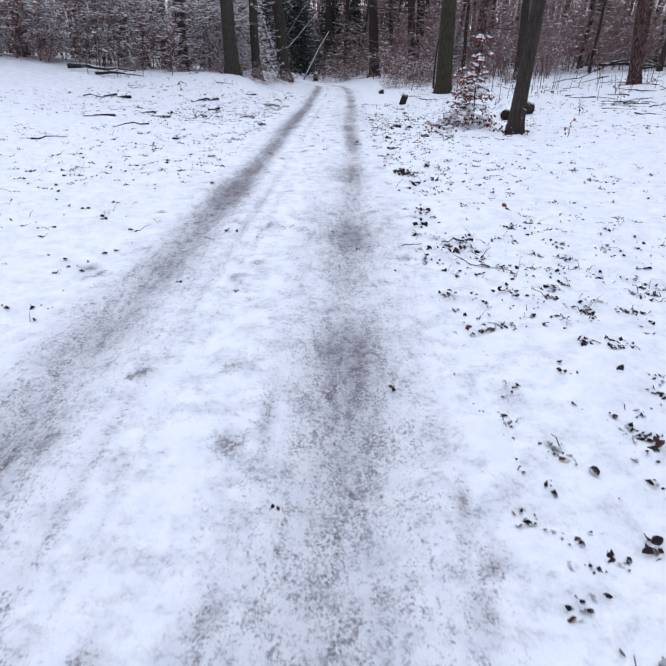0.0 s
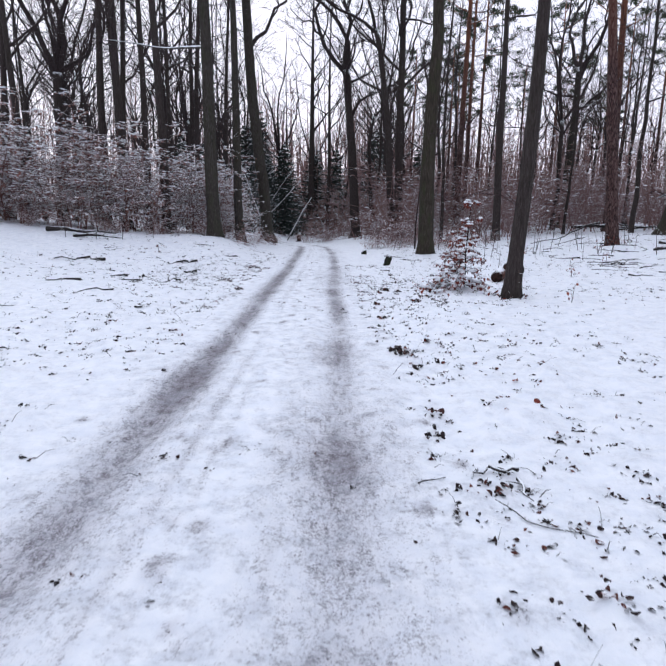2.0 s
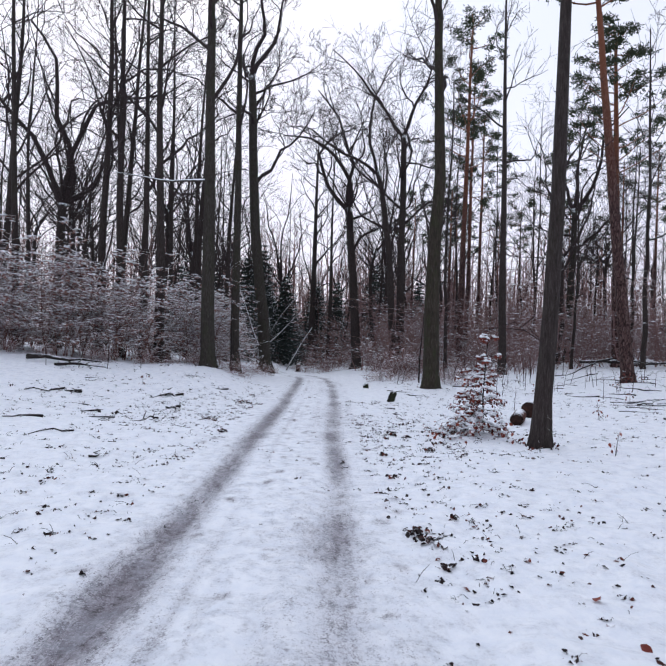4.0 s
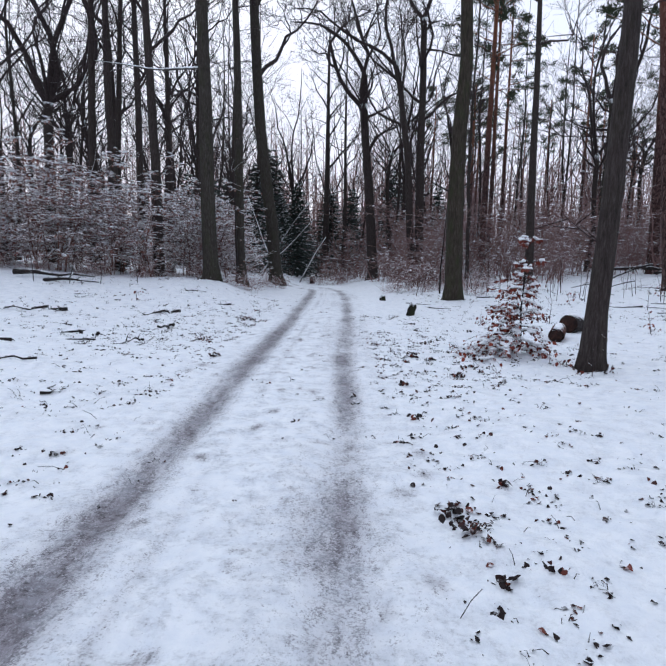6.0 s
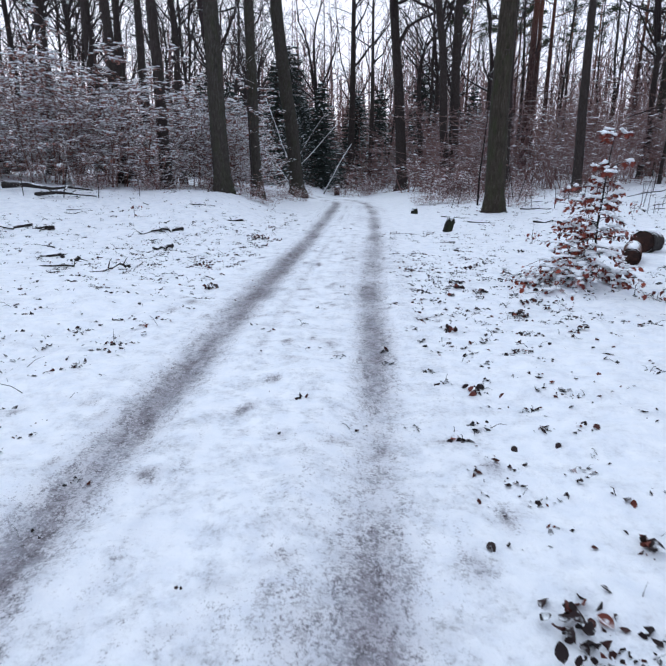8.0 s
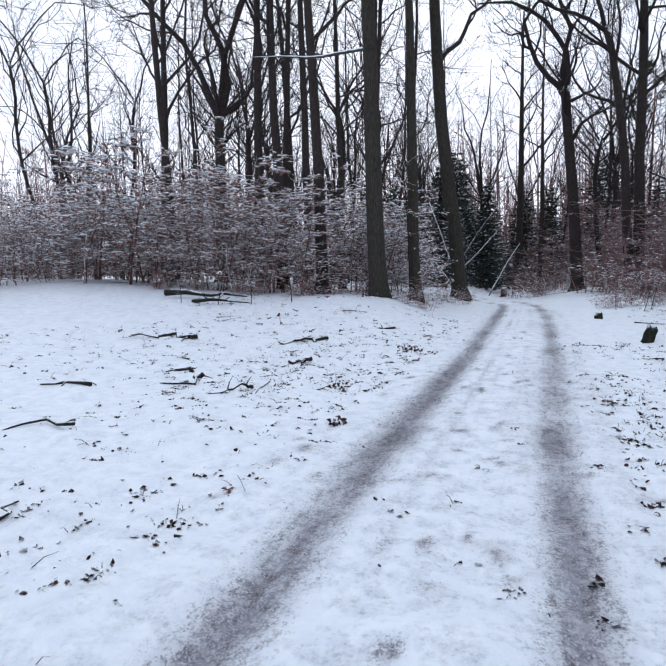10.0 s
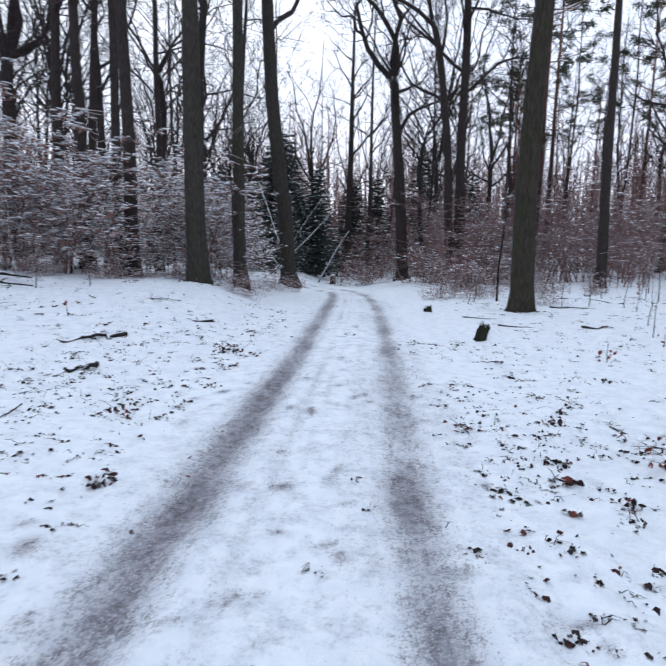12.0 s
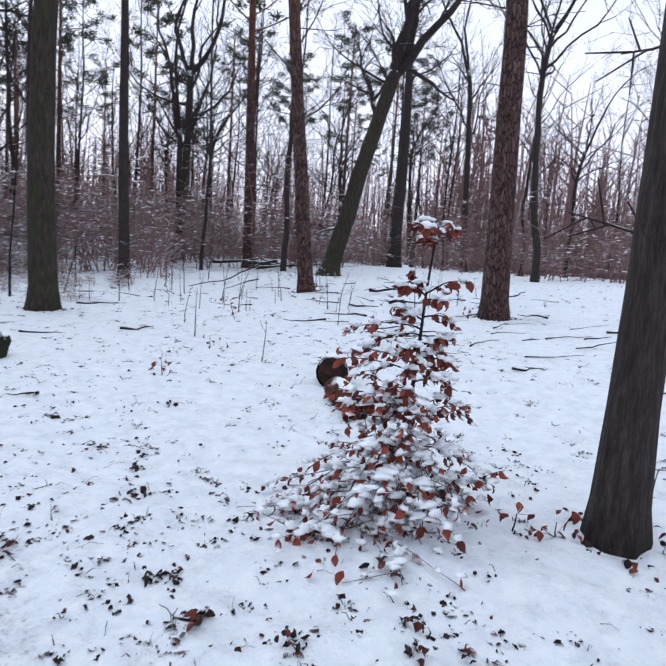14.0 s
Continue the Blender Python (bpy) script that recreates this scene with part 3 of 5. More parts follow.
def spaced(dense_from, dense_to, step, far_from, far_to, growth=1.16):
    out = list(np.arange(dense_from, dense_to, step))
    s, p = step, out[-1]
    while p < far_to:
        s *= growth
        p += s
        out.append(p)
    s, p, lower = step, dense_from, []
    while p > far_from:
        s *= growth
        p -= s
        lower.append(p)
    return np.array(lower[::-1] + out)


def build_ground():
    xs = spaced(-3.6, 4.4, 0.056, -900, 900, 1.11)
    ys = spaced(1.4, 18.0, 0.062, -900, 1500, 1.07)
    gx, gy = np.meshgrid(xs, ys)
    gz = surface(gx, gy)
    nx, ny = len(xs), len(ys)
    co = np.stack([gx, gy, gz], -1).reshape(-1, 3)
    idx = np.arange(nx * ny).reshape(ny, nx)
    quads = np.stack([idx[:-1, :-1], idx[:-1, 1:], idx[1:, 1:], idx[1:, :-1]], -1).reshape(-1, 4)
    me = bpy.data.meshes.new("ground")
    me.vertices.add(len(co))
    me.vertices.foreach_set("co", co.ravel())
    me.loops.add(quads.size)
    me.loops.foreach_set("vertex_index", quads.ravel())
    me.polygons.add(len(quads))
    me.polygons.foreach_set("loop_start", np.arange(0, quads.size, 4))
    me.polygons.foreach_set("use_smooth", np.ones(len(quads), bool))
    me.update(calc_edges=True)
    dl, dr = distance_to(LEFT_TRACK, gx, gy), distance_to(RIGHT_TRACK, gx, gy)
    slow = rough_field(gx, gy, 1.7)
    wl_ = np.exp(-(dl / (0.185 + 0.08 * slow + 0.1 * np.clip((9 - gy) / 4, 0, 1))) ** 2) * (0.7 + 0.45 * rough_field(gx, gy, 0.6) * rough_field(gx, gy, 1.9) * 1.6)
    wr_ = np.exp(-(dr / (0.16 + 0.14 * slow + 0.12 * np.clip((9 - gy) / 5, 0, 1))) ** 2) * (0.5 + 0.52 * rough_field(gx + 3, gy, 0.8)) * (0.9 + 0.14 * np.clip((gy - 4) / 4, 0, 1))
    inner = (gx > np.interp(gy, [p[1] for p in LEFT_TRACK], [p[0] for p in LEFT_TRACK])) * slow
    side = 0.55 * np.exp(-((dl - 0.43) / 0.05) ** 2) * inner + 0.4 * np.exp(-((dl - 0.6) / 0.03) ** 2) * inner + 0.22 * np.exp(-((dr - 0.42) / 0.12) ** 2) * slow
    wl_ *= 0.8 + 0.27 * np.clip((gy - 5.5) / 4.5, 0, 1)
    halo = 0.3 * np.exp(-(dl / 0.42) ** 2) + 0.34 * np.exp(-(dr / 0.47) ** 2)
    wear = np.clip(np.maximum(np.maximum(wl_, wr_), halo * (0.4 + slow)) + side, 0, 1)
    rng = np.random.RandomState(17)
    for _ in range(260):
        px, py, a = rng.uniform(-1.9, 1.0), rng.uniform(2.0, 24.0), rng.uniform(-0.5, 0.5)
        near = (np.abs(gx - px) < 0.4) & (np.abs(gy - py) < 0.4)
        u, v = gx[near] - px, gy[near] - py
        u, v = u * math.cos(a) + v * math.sin(a), v * math.cos(a) - u * math.sin(a)
        wear[near] = np.maximum(wear[near], rng.uniform(0.5, 1.0) * np.exp(-(u / rng.uniform(0.04, 0.085)) ** 2 - (v / rng.uniform(0.05, 0.13)) ** 2))
    for px, py, wide, far, deep in ((0.08, 2.5, 0.42, 0.8, 0.66), (0.12, 4.4, 0.3, 0.8, 0.5), (0.24, 9.3, 0.36, 0.75, 0.85), (0.3, 10.3, 0.24, 0.6, 0.6), (0.25, 7.9, 0.26, 0.7, 0.5), (-0.2, 9.5, 0.2, 0.4, 0.4)):
        patch = np.exp(-((gx - px) / wide) ** 2 - ((gy - py) / far) ** 2)
        wear = np.maximum(wear, deep * patch * (0.55 + 0.6 * rough_field(gx, gy + 3, 0.21)))
    ry, rx = np.array([p[1] for p in RIGHT_TRACK]), np.array([p[0] for p in RIGHT_TRACK])
    aside = gx - np.interp(gy, ry, rx)
    wear = np.maximum(wear, 0.6 * np.exp(-((aside + 0.15) / 0.03) ** 2) * np.clip((14 - gy) / 3, 0, 1) * np.clip(rough_field(gx, gy, 0.9) * 1.6 - 0.2, 0, 1))
    wear = np.maximum(wear, 0.6 * np.exp(-((aside + 0.36) / 0.022) ** 2) * np.clip((7 - gy) / 2, 0, 1))
    scuff_shade = np.clip(1.7 - np.abs(gx + 0.3) / 1.3, 0.5, 1) * np.clip((60 - gy) / 20, 0, 1)
    for name, field in (("wear", wear), ("scuff_shade", scuff_shade)):
        at = me.attributes.new(name, "FLOAT", "POINT")
        at.data.foreach_set("value", field.ravel().astype(np.float32))
    me.materials.append(M_GROUND)
    return tagged(new("ground", me), "snow-covered forest floor with two dirty wheel tracks", "ground", kind="structure")


build_ground()


# ---- the trees that stand nearest the way ----
def tag_tree(ob, label, group="bare forest trees"):
    return tagged(ob, label, "tree", group)


R = random.Random(11)
near_trees = (
    # x, y, radius, height, first limb, limbs, lean, bark, label
    (4.62, 28.2, 0.33, 23, 11.5, 9, (0.02, 0.0), M_MOSSY, "thick dark beech trunk with moss on the bark"),
    (3.95, 14.7, 0.155, 17, 7.5, 8, (0.015, 0.0), M_OAK, "slim dark trunk beside the snowy sapling"),
    (-4.1, 26.9, 0.27, 23, 9.5, 9, (-0.004, 0.0), M_BEECH, "stout grey-green beech with one long snowy limb"),
    (-3.36, 28.8, 0.19, 21, 9.0, 9, (0.0, 0.0), M_BEECH, "straight slim beech at the edge of the clearing"),
    (-6.3, 28.3, 0.2, 20, 7.0, 9, (-0.02, 0.0), M_OAK, "dark trunk rising out of snowy undergrowth"),
    (-8.6, 30.5, 0.2, 21, 7.5, 9, (-0.03, 0.0), M_OAK, "dark tall trunk behind snowy undergrowth"),
    (9.78, 36.2, 0.22, 22, 11.0, 8, (0.0, 0.0), M_OAK, "tall straight dark trunk in the open wood"),
    (25.6, 36.5, 0.34, 22, 9.0, 8, (0.0, 0.0), M_OAK, "grey upright oak beyond the clearing"),
    (-9.7, 31.0, 0.2, 21, 7.0, 10, (-0.02, 0.0), M_OAK, "dark trunk among snowy undergrowth"),
    (-7.75, 31.0, 0.17, 21, 7.0, 10, (-0.025, 0.0), M_OAK, "dark trunk among snowy undergrowth"),
    (-12.6, 29.6, 0.16, 20, 6.5, 10, (-0.03, 0.0), M_OAK, "dark trunk among snowy undergrowth"),
    (-14.6, 32.0, 0.18, 20, 6.0, 10, (0.02, 0.0), M_OAK, "dark trunk among snowy undergrowth"),
    (-9.6, 33.0, 0.17, 20, 6.5, 9, (0.03, 0.0), M_OAK, "dark trunk among snowy undergrowth"),
    (-7.4, 34.0, 0.14, 19, 6.0, 9, (-0.03, 0.0), M_OAK, "thin dark trunk among snowy undergrowth"),
    (-6.9, 37.5, 0.18, 20, 6.5, 9, (0.03, 0.0), M_OAK, "dark trunk among snowy undergrowth"),
    (-5.6, 40.5, 0.15, 20, 6.5, 9, (0.0, 0.0), M_OAK, "thin dark trunk among snowy undergrowth"),
    (-8.3, 42.0, 0.2, 21, 7.0, 9, (0.05, 0.0), M_OAK, "slanting dark trunk among snowy undergrowth"),
    (-11.0, 38.0, 0.2, 21, 7.0, 9, (-0.05, 0.0), M_OAK, "slanting dark trunk among snowy undergrowth"),
    (-0.85, 60.0, 0.33, 22, 9.0, 10, (0.0, 0.0), M_OAK, "dark oak where the track bends"),
    (0.75, 57.0, 0.2, 20, 8.0, 9, (0.0, 0.0), M_OAK, "slim dark oak where the track bends"),
)
BENDS = {
    "thick dark": ((0, -0.11), (2.9, -0.17), (6.4, -0.17), (8.3, -0.05), (11.6, -0.2), (15, -0.36), (23, -0.6)),
    "stout grey": ((0, 0.0), (13, -0.46), (23, -0.7)),
    "straight slim": ((0, 0.0), (13, -0.36), (21, -0.5)),
    "tall straight": ((0, 0.0), (20, -0.5)),
}
for x, y, rad, height, first, limbs, lean, mat, label in near_trees:
    extra, bend = (), None
    for key, line in BENDS.items():
        if label.startswith(key):
            bend, lean = line, (0.0, 0.0)
    if label.startswith("stout"):
        extra = ((7.0, (-0.95, -0.12, -0.08), 3.6, 0.06),)
    t = broadleaf("tree", R, height, rad, first, limbs, lean=lean, bark_material=mat, extra=extra, sides=14, bend=bend)
    tag_tree(stand(t, x, y), label)

# the trees with crowns that stand out: forks and boughs as they grow
EAST = (0.74, -0.67)
for x, y, rad, height, fork_at, bend, across, dirs, boughs, mat, label in (
    (-3.0, 36.2, 0.32, 24, 0.66, ((0, 0.2), (2.9, 0.0), (5.1, -0.36), (7.4, -0.67), (12, -0.95), (16, -1.2)), (1.0, 0.0),
     ((-0.75, 0.1, 0.75), (0.02, 0.1, 1.0), (0.5, -0.1, 0.85)), ((14.6, (0.95, 0.1, 0.4), 4.5, 0.07), (13.8, (0.8, -0.2, -0.1), 1.2, 0.05), (15.2, (-0.95, 0.1, 0.12), 4.0, 0.06)), M_BEECH, "leaning beech with a wide fork high up"),
    (2.76, 48.6, 0.36, 23, 0.52, ((0, 0.05), (3.85, -0.27), (7, -0.53), (12.1, -1.08)), (1.0, 0.0),
     ((-0.42, 0.1, 0.9), (-0.1, 0.15, 1.0), (0.26, -0.1, 1.0)), ((11.9, (-0.6, -0.3, 0.8), 6.5, 0.07), (12.0, (0.5, 0.3, 0.85), 6.0, 0.07)), M_OAK, "wide-crowned dark oak that forks into three"),
    (4.55, 43.6, 0.25, 22, 0.6, ((0, 0.35), (1, 0.27), (6.4, -0.1), (9.8, -0.52), (12, -0.89), (14, -1.5)), (1.0, 0.0),
     ((-0.85, 0.1, 0.55), (-0.2, -0.1, 1.0)), ((11.5, (-0.5, 0.2, 0.9), 5.0, 0.07),), M_OAK, "one of two dark trunks growing close together"),
    (5.0, 43.9, 0.29, 24, 0.66, ((0, 0.33), (7.6, 0.15), (12.2, 0.11), (15, 0.05), (17.3, -0.24)), (1.0, 0.0),
     ((-0.5, 0.1, 0.9), (0.3, 0.1, 0.95)), ((13.8, (0.85, 0.1, 0.4), 4.2, 0.07), (10.5, (0.5, -0.3, 0.8), 4.5, 0.07), (12.4, (-0.5, -0.3, 0.8), 4.5, 0.07)), M_OAK, "one of two dark trunks growing close together"),
    (17.1, 32.2, 0.38, 17, 0.5, ((0, -0.12), (0.9, 0.02), (2.65, 0.5), (4.4, 0.86), (6.1, 1.35), (7.8, 1.84), (8.7, 1.98)), EAST,
     ((-0.02, 0.02, 1.0), (0.17, -0.15, 1.0), (0.34, -0.28, 0.9)), ((7.8, (-0.66, 0.6, 0.42), 3.4, 0.06),), M_MOSSY, "leaning mossy trunk that forks high up"),
    (-12.5, 33.0, 0.24, 20, 0.35, ((0, 0.0), (7, 0.1)), (1.0, 0.0), ((-0.4, 0.2, 0.9), (0.05, -0.2, 1.0), (0.45, 0.1, 0.9)), (), M_OAK, "dark many-stemmed tree behind the undergrowth"),
    (17.5, 46.1, 0.27, 21, 0.52, ((0, -0.2), (5, -0.05), (8, 0.05), (11, 0.05)), EAST,
     ((-0.38, 0.34, 0.85), (0.05, 0.0, 1.0), (0.3, -0.25, 0.9)), ((10.0, (-0.7, 0.6, 0.5), 5.0, 0.07),), M_BEECH, "grey forked tree beyond the clearing"),
    (31.0, 35.7, 0.2, 20, 0.6, ((0, 0.0), (11, -0.6), (12.5, -0.9)), EAST,
     ((-0.25, 0.2, 0.95), (0.2, -0.2, 1.0)), (), M_OAK, "slim dark trunk at the far edge that forks"),
):
    extra = ((2.1, (-0.57, 0.8, -0.25), 1.3, 0.085),) if label.startswith("leaning mossy") else ()
    t = broadleaf("tree", R, height, rad, height * 0.36, 4, extra=extra, bark_material=mat, forks=len(dirs), fork_at=fork_at, shake=0.03, sides=14, depth=4, dense=0.6 if label.startswith(("grey forked", "slim dark")) else 1.0, bend=bend, across=across, fork_dirs=dirs, boughs=boughs)
    tag_tree(stand(t, x, y), label)

for x, y, rad, height, crown, lean, label in (
    (17.2, 38.7, 0.3, 20, 0.55, (-0.024, 0.021), "tall pine with red bark"),
    (12.5, 28.3, 0.26, 21, 0.75, (-0.08, 0.072), "straight pine with brown plated bark"),
    (12.1, 21.0, 0.31, 22, 0.75, (-0.02, 0.018), "thick pine with coarse plated reddish bark"),
    (9.45, 45.0, 0.24, 24, 0.56, (0.006, 0.0), "pine with red stem and tufted crown"),
    (13.8, 57.0, 0.2, 22, 0.5, (0.0, 0.0), "pine with green tufted crown"),
    (11.6, 52.0, 0.2, 23, 0.56, (0.0, 0.0), "pine with green tufted crown"),
):
    tagged(stand(pine("pine", R, height, rad, crown, lean, 17 if y > 44 else 26), x, y), label, "tree", "pines")

# ---- the wood behind ----
poles = [broadleaf("tree", R, R.uniform(16, 21), R.uniform(0.085, 0.16), R.uniform(3.5, 6.5), 9, spread=0.6, depth=3, dense=0.72, join=True, sides=7, reach=0.4, bark_material=M_OAK, low=8, shake=0.05, forks=k % 2 * 2, fork_at=0.55) for k in range(4)]
crowns = [broadleaf("tree", R, R.uniform(18, 22), R.uniform(0.17, 0.24), R.uniform(5, 7), 6, forks=3, fork_at=0.42, depth=4, dense=0.62, shake=0.04, join=True, sides=8, bark_material=M_OAK, low=6) for _ in range(2)]
back_pine = pine("pine", R, 18, 0.18, 0.62, clumps=12)
back_spruce = spruce("spruce", R, 8.5, 2.7)

spots = [(t[0], t[1]) for t in near_trees] + [(-3.1, 36.2), (2.76, 48.6), (4.8, 43.7), (17.1, 32.2), (17.2, 38.7), (12.5, 28.3)]


def free(x, y, gap):
    if y < 26 and -14 < x < 12.5:
        return False
    if abs(x - 0.2) < 3.0 + max(0, (46 - y)) * 0.02 and y < 56:
        return False
    if distance_to(RIGHT_TRACK, np.array([x]), np.array([y]))[0] < 3 and y < 56:
        return False
    if 5 < x < 24 and 18 < y < 34 and x - y * 0.2 < 14:
        return False
    return all((x - a) ** 2 + (y - b) ** 2 > gap * gap for a, b in spots)


def scatter(count, xr, yr, gap):
    out = []
    for _ in range(count * 14):
        x, y = R.uniform(*xr), R.uniform(*yr)
        if free(x, y, gap):
            spots.append((x, y))
            out.append((x, y))
            if len(out) >= count:
                break
    return out


first_used = set()


def plant(kinds, places, label, category, group, low, high):
    for x, y in places:
        k = R.choice(kinds)
        s = R.uniform(low, high)
        if k not in first_used:
            first_used.add(k)
            stand(k, x, y, R.uniform(0, 6.28), 0, s)
            tagged(k, label, category, group)
        else:
            tagged(copy_at(k, x, y, R.uniform(0, 6.28), s, R.uniform(0.85, 1.1)), label, category, group)


plant(poles, scatter(52, (-34, 38), (30, 66), 2.3), "slender bare dark forest tree", "tree", "bare forest trees", 0.8, 1.15)
plant(poles, scatter(60, (-60, 75), (60, 105), 2.5), "slender bare dark forest tree", "tree", "bare forest trees", 0.85, 1.2)
plant(crowns, scatter(22, (-45, 16), (40, 90), 3.2), "bare dark tree with spreading crown", "tree", "bare forest trees", 0.85, 1.15)
plant([back_pine], scatter(15, (8, 60), (40, 85), 3.0), "pine with green tufted crown", "tree", "pines", 0.8, 1.1)
plant(poles, scatter(12, (-16, -5), (36, 60), 1.6) + scatter(11, (30, 62), (10, 44), 2.4), "slender bare dark forest tree", "tree", "bare forest trees", 0.8, 1.1)
# trees beside and behind the way, many unseen, added to enclose the light
plant(poles, scatter(16, (-40, -14), (-25, 27), 3.0) + scatter(20, (13, 45), (-25, 34), 3.0), "slender bare dark forest tree", "tree", "bare forest trees", 0.9, 1.15)
plant([back_pine], [(23.6, 51.2), (27.1, 48.8), (22.0, 57.8), (26.8, 42.6), (37.8, 45.7), (19.5, 55.0)], "pine with green tufted crown", "tree", "pines", 0.78, 1.0)
for x, y in ((-5.6, 50.5), (-2.9, 54), (-4.4, 57), (1.6, 64), (-8.5, 49), (10, 66), (-0.5, 67), (-11, 52)):
    plant([back_spruce], [(x, y)], "dark young spruce dusted with snow", "tree", "young spruces", 0.6, 1.0)

plant([back_spruce], [(R.uniform(-11, 12), R.uniform(60, 74)) for _ in range(6)], "tall dark spruce in the deep wood", "tree", "young spruces", 0.95, 1.35)

# ---- undergrowth ----
thickets = [bush("beech_thicket", R, 6.2, 4.2, 11, 1.0, 0.44, 17, leaf_size=0.115, own_stems=True, heap=1.25) for _ in range(3)]
brush = [bush("undergrowth", R, 5.2, 3.2, 11, 0.22, 0.035, 10, subs=3, twig_material=M_BRUSH, heap=1.3) for _ in range(3)]
red_brush = [bush("beech_undergrowth", R, 3.2, 2.8, 9, 0.8, 0.2, 10, M_PINKLEAF, subs=3, leaf_size=0.1, twig_material=M_BRUSH) for _ in range(2)]

left_bank = [(-6.9 - 1.8 * k + R.uniform(-0.5, 0.5), 27.2 + R.uniform(0, 1.6)) for k in range(9)] + [(-5.2 - 2.3 * k + R.uniform(-0.8, 0.8), 29.5 + R.uniform(0, 2)) for k in range(8)]
left_bank += [(-5.3, 30.2), (-5.4, 32.5), (-4.8, 35.5), (-16, 22), (-18, 19), (-15.5, 25), (-20, 23), (-19, 14), (-17, 9)]
plant(thickets, left_bank, "dense snow-laden young beech growth with brown leaves", "shrub", "snowy undergrowth", 0.6, 1.05)
plant(brush, [(x, y) for x, y in ((R.uniform(-26, 30), R.uniform(35, 62)) for _ in range(60)) if free(x, y, 0.3)], "bare grey-brown undergrowth with a little snow", "shrub", "bare undergrowth", 0.7, 1.3)
plant(brush, [(R.uniform(4.5, 36), R.uniform(38, 54)) for _ in range(55)] + [(R.uniform(24, 45), R.uniform(10, 38)) for _ in range(18)], "bare grey-brown undergrowth with a little snow", "shrub", "bare undergrowth", 0.7, 1.25)
tall = [(R.uniform(-9, 10), R.uniform(51, 70)) for _ in range(20)] + [(R.uniform(12, 22), R.uniform(44, 56)) for _ in range(8)] + [(R.uniform(28, 62), R.uniform(14, 46)) for _ in range(16)]
plant(poles, scatter(12, (17, 36), (40, 60), 1.8), "slender bare dark forest tree", "tree", "bare forest trees", 0.75, 1.0)
plant(brush, tall, "tall thin brown young growth in the deep wood", "shrub", "bare undergrowth", 1.0, 1.7)
plant(red_brush, [(R.uniform(-7, 9), R.uniform(47.5, 58)) for _ in range(20)] + [(R.uniform(3.2, 8.5), R.uniform(35, 46)) for _ in range(15)], "thin young beeches with russet leaves", "shrub", "russet undergrowth", 0.4, 0.75)


# low russet shoots where the clearing meets the wood
edge = [(-3.0 - 0.7 * k + R.uniform(-0.4, 0.4), 26.0 + R.uniform(-0.5, 1.2)) for k in range(12)] + [(R.uniform(5.4, 9), R.uniform(33, 36)) for _ in range(8)]
edge += [(2.4 + 0.5 * k, 31.5 + R.uniform(-1.5, 3)) for k in range(8)] + [(-2.9, 30.2), (-2.6, 32.0), (-2.4, 34.0)]
plant(red_brush, edge, "low russet beech shoots in snow at the wood's edge", "shrub", "russet shoots", 0.18, 0.34)


def far_woods():
    """The rest of the forest, too far off to count."""
    g = Geo()
    rng = random.Random(5)
    for k in range(2030):
        a = rng.uniform(-1.75, 1.45) if rng.random() < 0.8 else rng.uniform(0, 6.28)
        d = rng.uniform(66, 125)
        if k >= 1500:
            a, d = rng.uniform(0.85, 1.6), rng.uniform(48, 90)
        if k >= 1850:
            a, d = rng.uniform(-0.22, 0.5), rng.uniform(66, 88)
        x, y = math.sin(a) * d, 10 + math.cos(a) * d
        h = rng.uniform(11, 19) if k < 1500 and a < 0.42 else rng.uniform(9, 16) if k < 1850 else rng.uniform(7, 12)
        p = Vector((x, y, float(surface(x, y)) - 0.3))
        pts = wander(rng, p, Vector((rng.gauss(0, 0.04), rng.gauss(0, 0.04), 1)), h, 4, 0.03, 0.02)
        g.tube(pts, taper(rng.uniform(0.09, 0.2), 0.03, 5), 3, cap=False)
        for _ in range(7):
            i = rng.randint(1, 3)
            q = pts[i].lerp(pts[i + 1], rng.random())
            e = wander(rng, q, Vector((rng.gauss(0, 0.6), rng.gauss(0, 0.6), rng.uniform(0.3, 1.1))), rng.uniform(1.5, 4.5), 2, 0.15, 0.1)
            g.tube(e, (0.05, 0.035, 0.018), 3, cap=False)
        for _ in range(6):
            q = p + Vector((rng.uniform(-2.5, 2.5), rng.uniform(-2.5, 2.5), 0.2))
            e = wander(rng, q, Vector((rng.gauss(0, 0.35), rng.gauss(0, 0.35), 1)), rng.uniform(2, 7.5), 2, 0.12, 0.1)
            g.tube(e, (0.045, 0.035, 0.02), 3, cap=False)
    return tagged(new("far_woods", g.mesh("far_woods", M_BRUSH)), "bare grey-brown wood in the distance", "woods", kind="stuff")


far_woods()


# ---- things on the snow ----
def on_snow(x, y, sink=0.0):
    return Vector((x, y, float(surface(x, y)) - sink))


def leaf_mesh(kind, rng, size):
    g = Geo()
    d = Vector((1, 0, 0.12)).normalized()
    g.leaf(Vector((-size * 0.5, 0, 0)), d, Vector((0, 1, rng.uniform(-0.4, 0.4))).normalized(), size, size * rng.uniform(0.5, 0.75), rng.uniform(-0.35, 0.35))
    return g.mesh("leaf", kind)


LEAVES = [leaf_mesh(M_FALLEN, R, 1.0) for _ in range(5)]


def loose_leaf(x, y, size, lift=0.0):
    ob = new("fallen_leaf", R.choice(LEAVES))
    ob.location = on_snow(x, y) + Vector((0, 0, lift))
    ob.rotation_euler = (R.gauss(0, 0.45), R.gauss(0, 0.4), R.uniform(0, 6.28))
    ob.scale = (size, size, size * R.uniform(0.8, 1.6))
    return ob


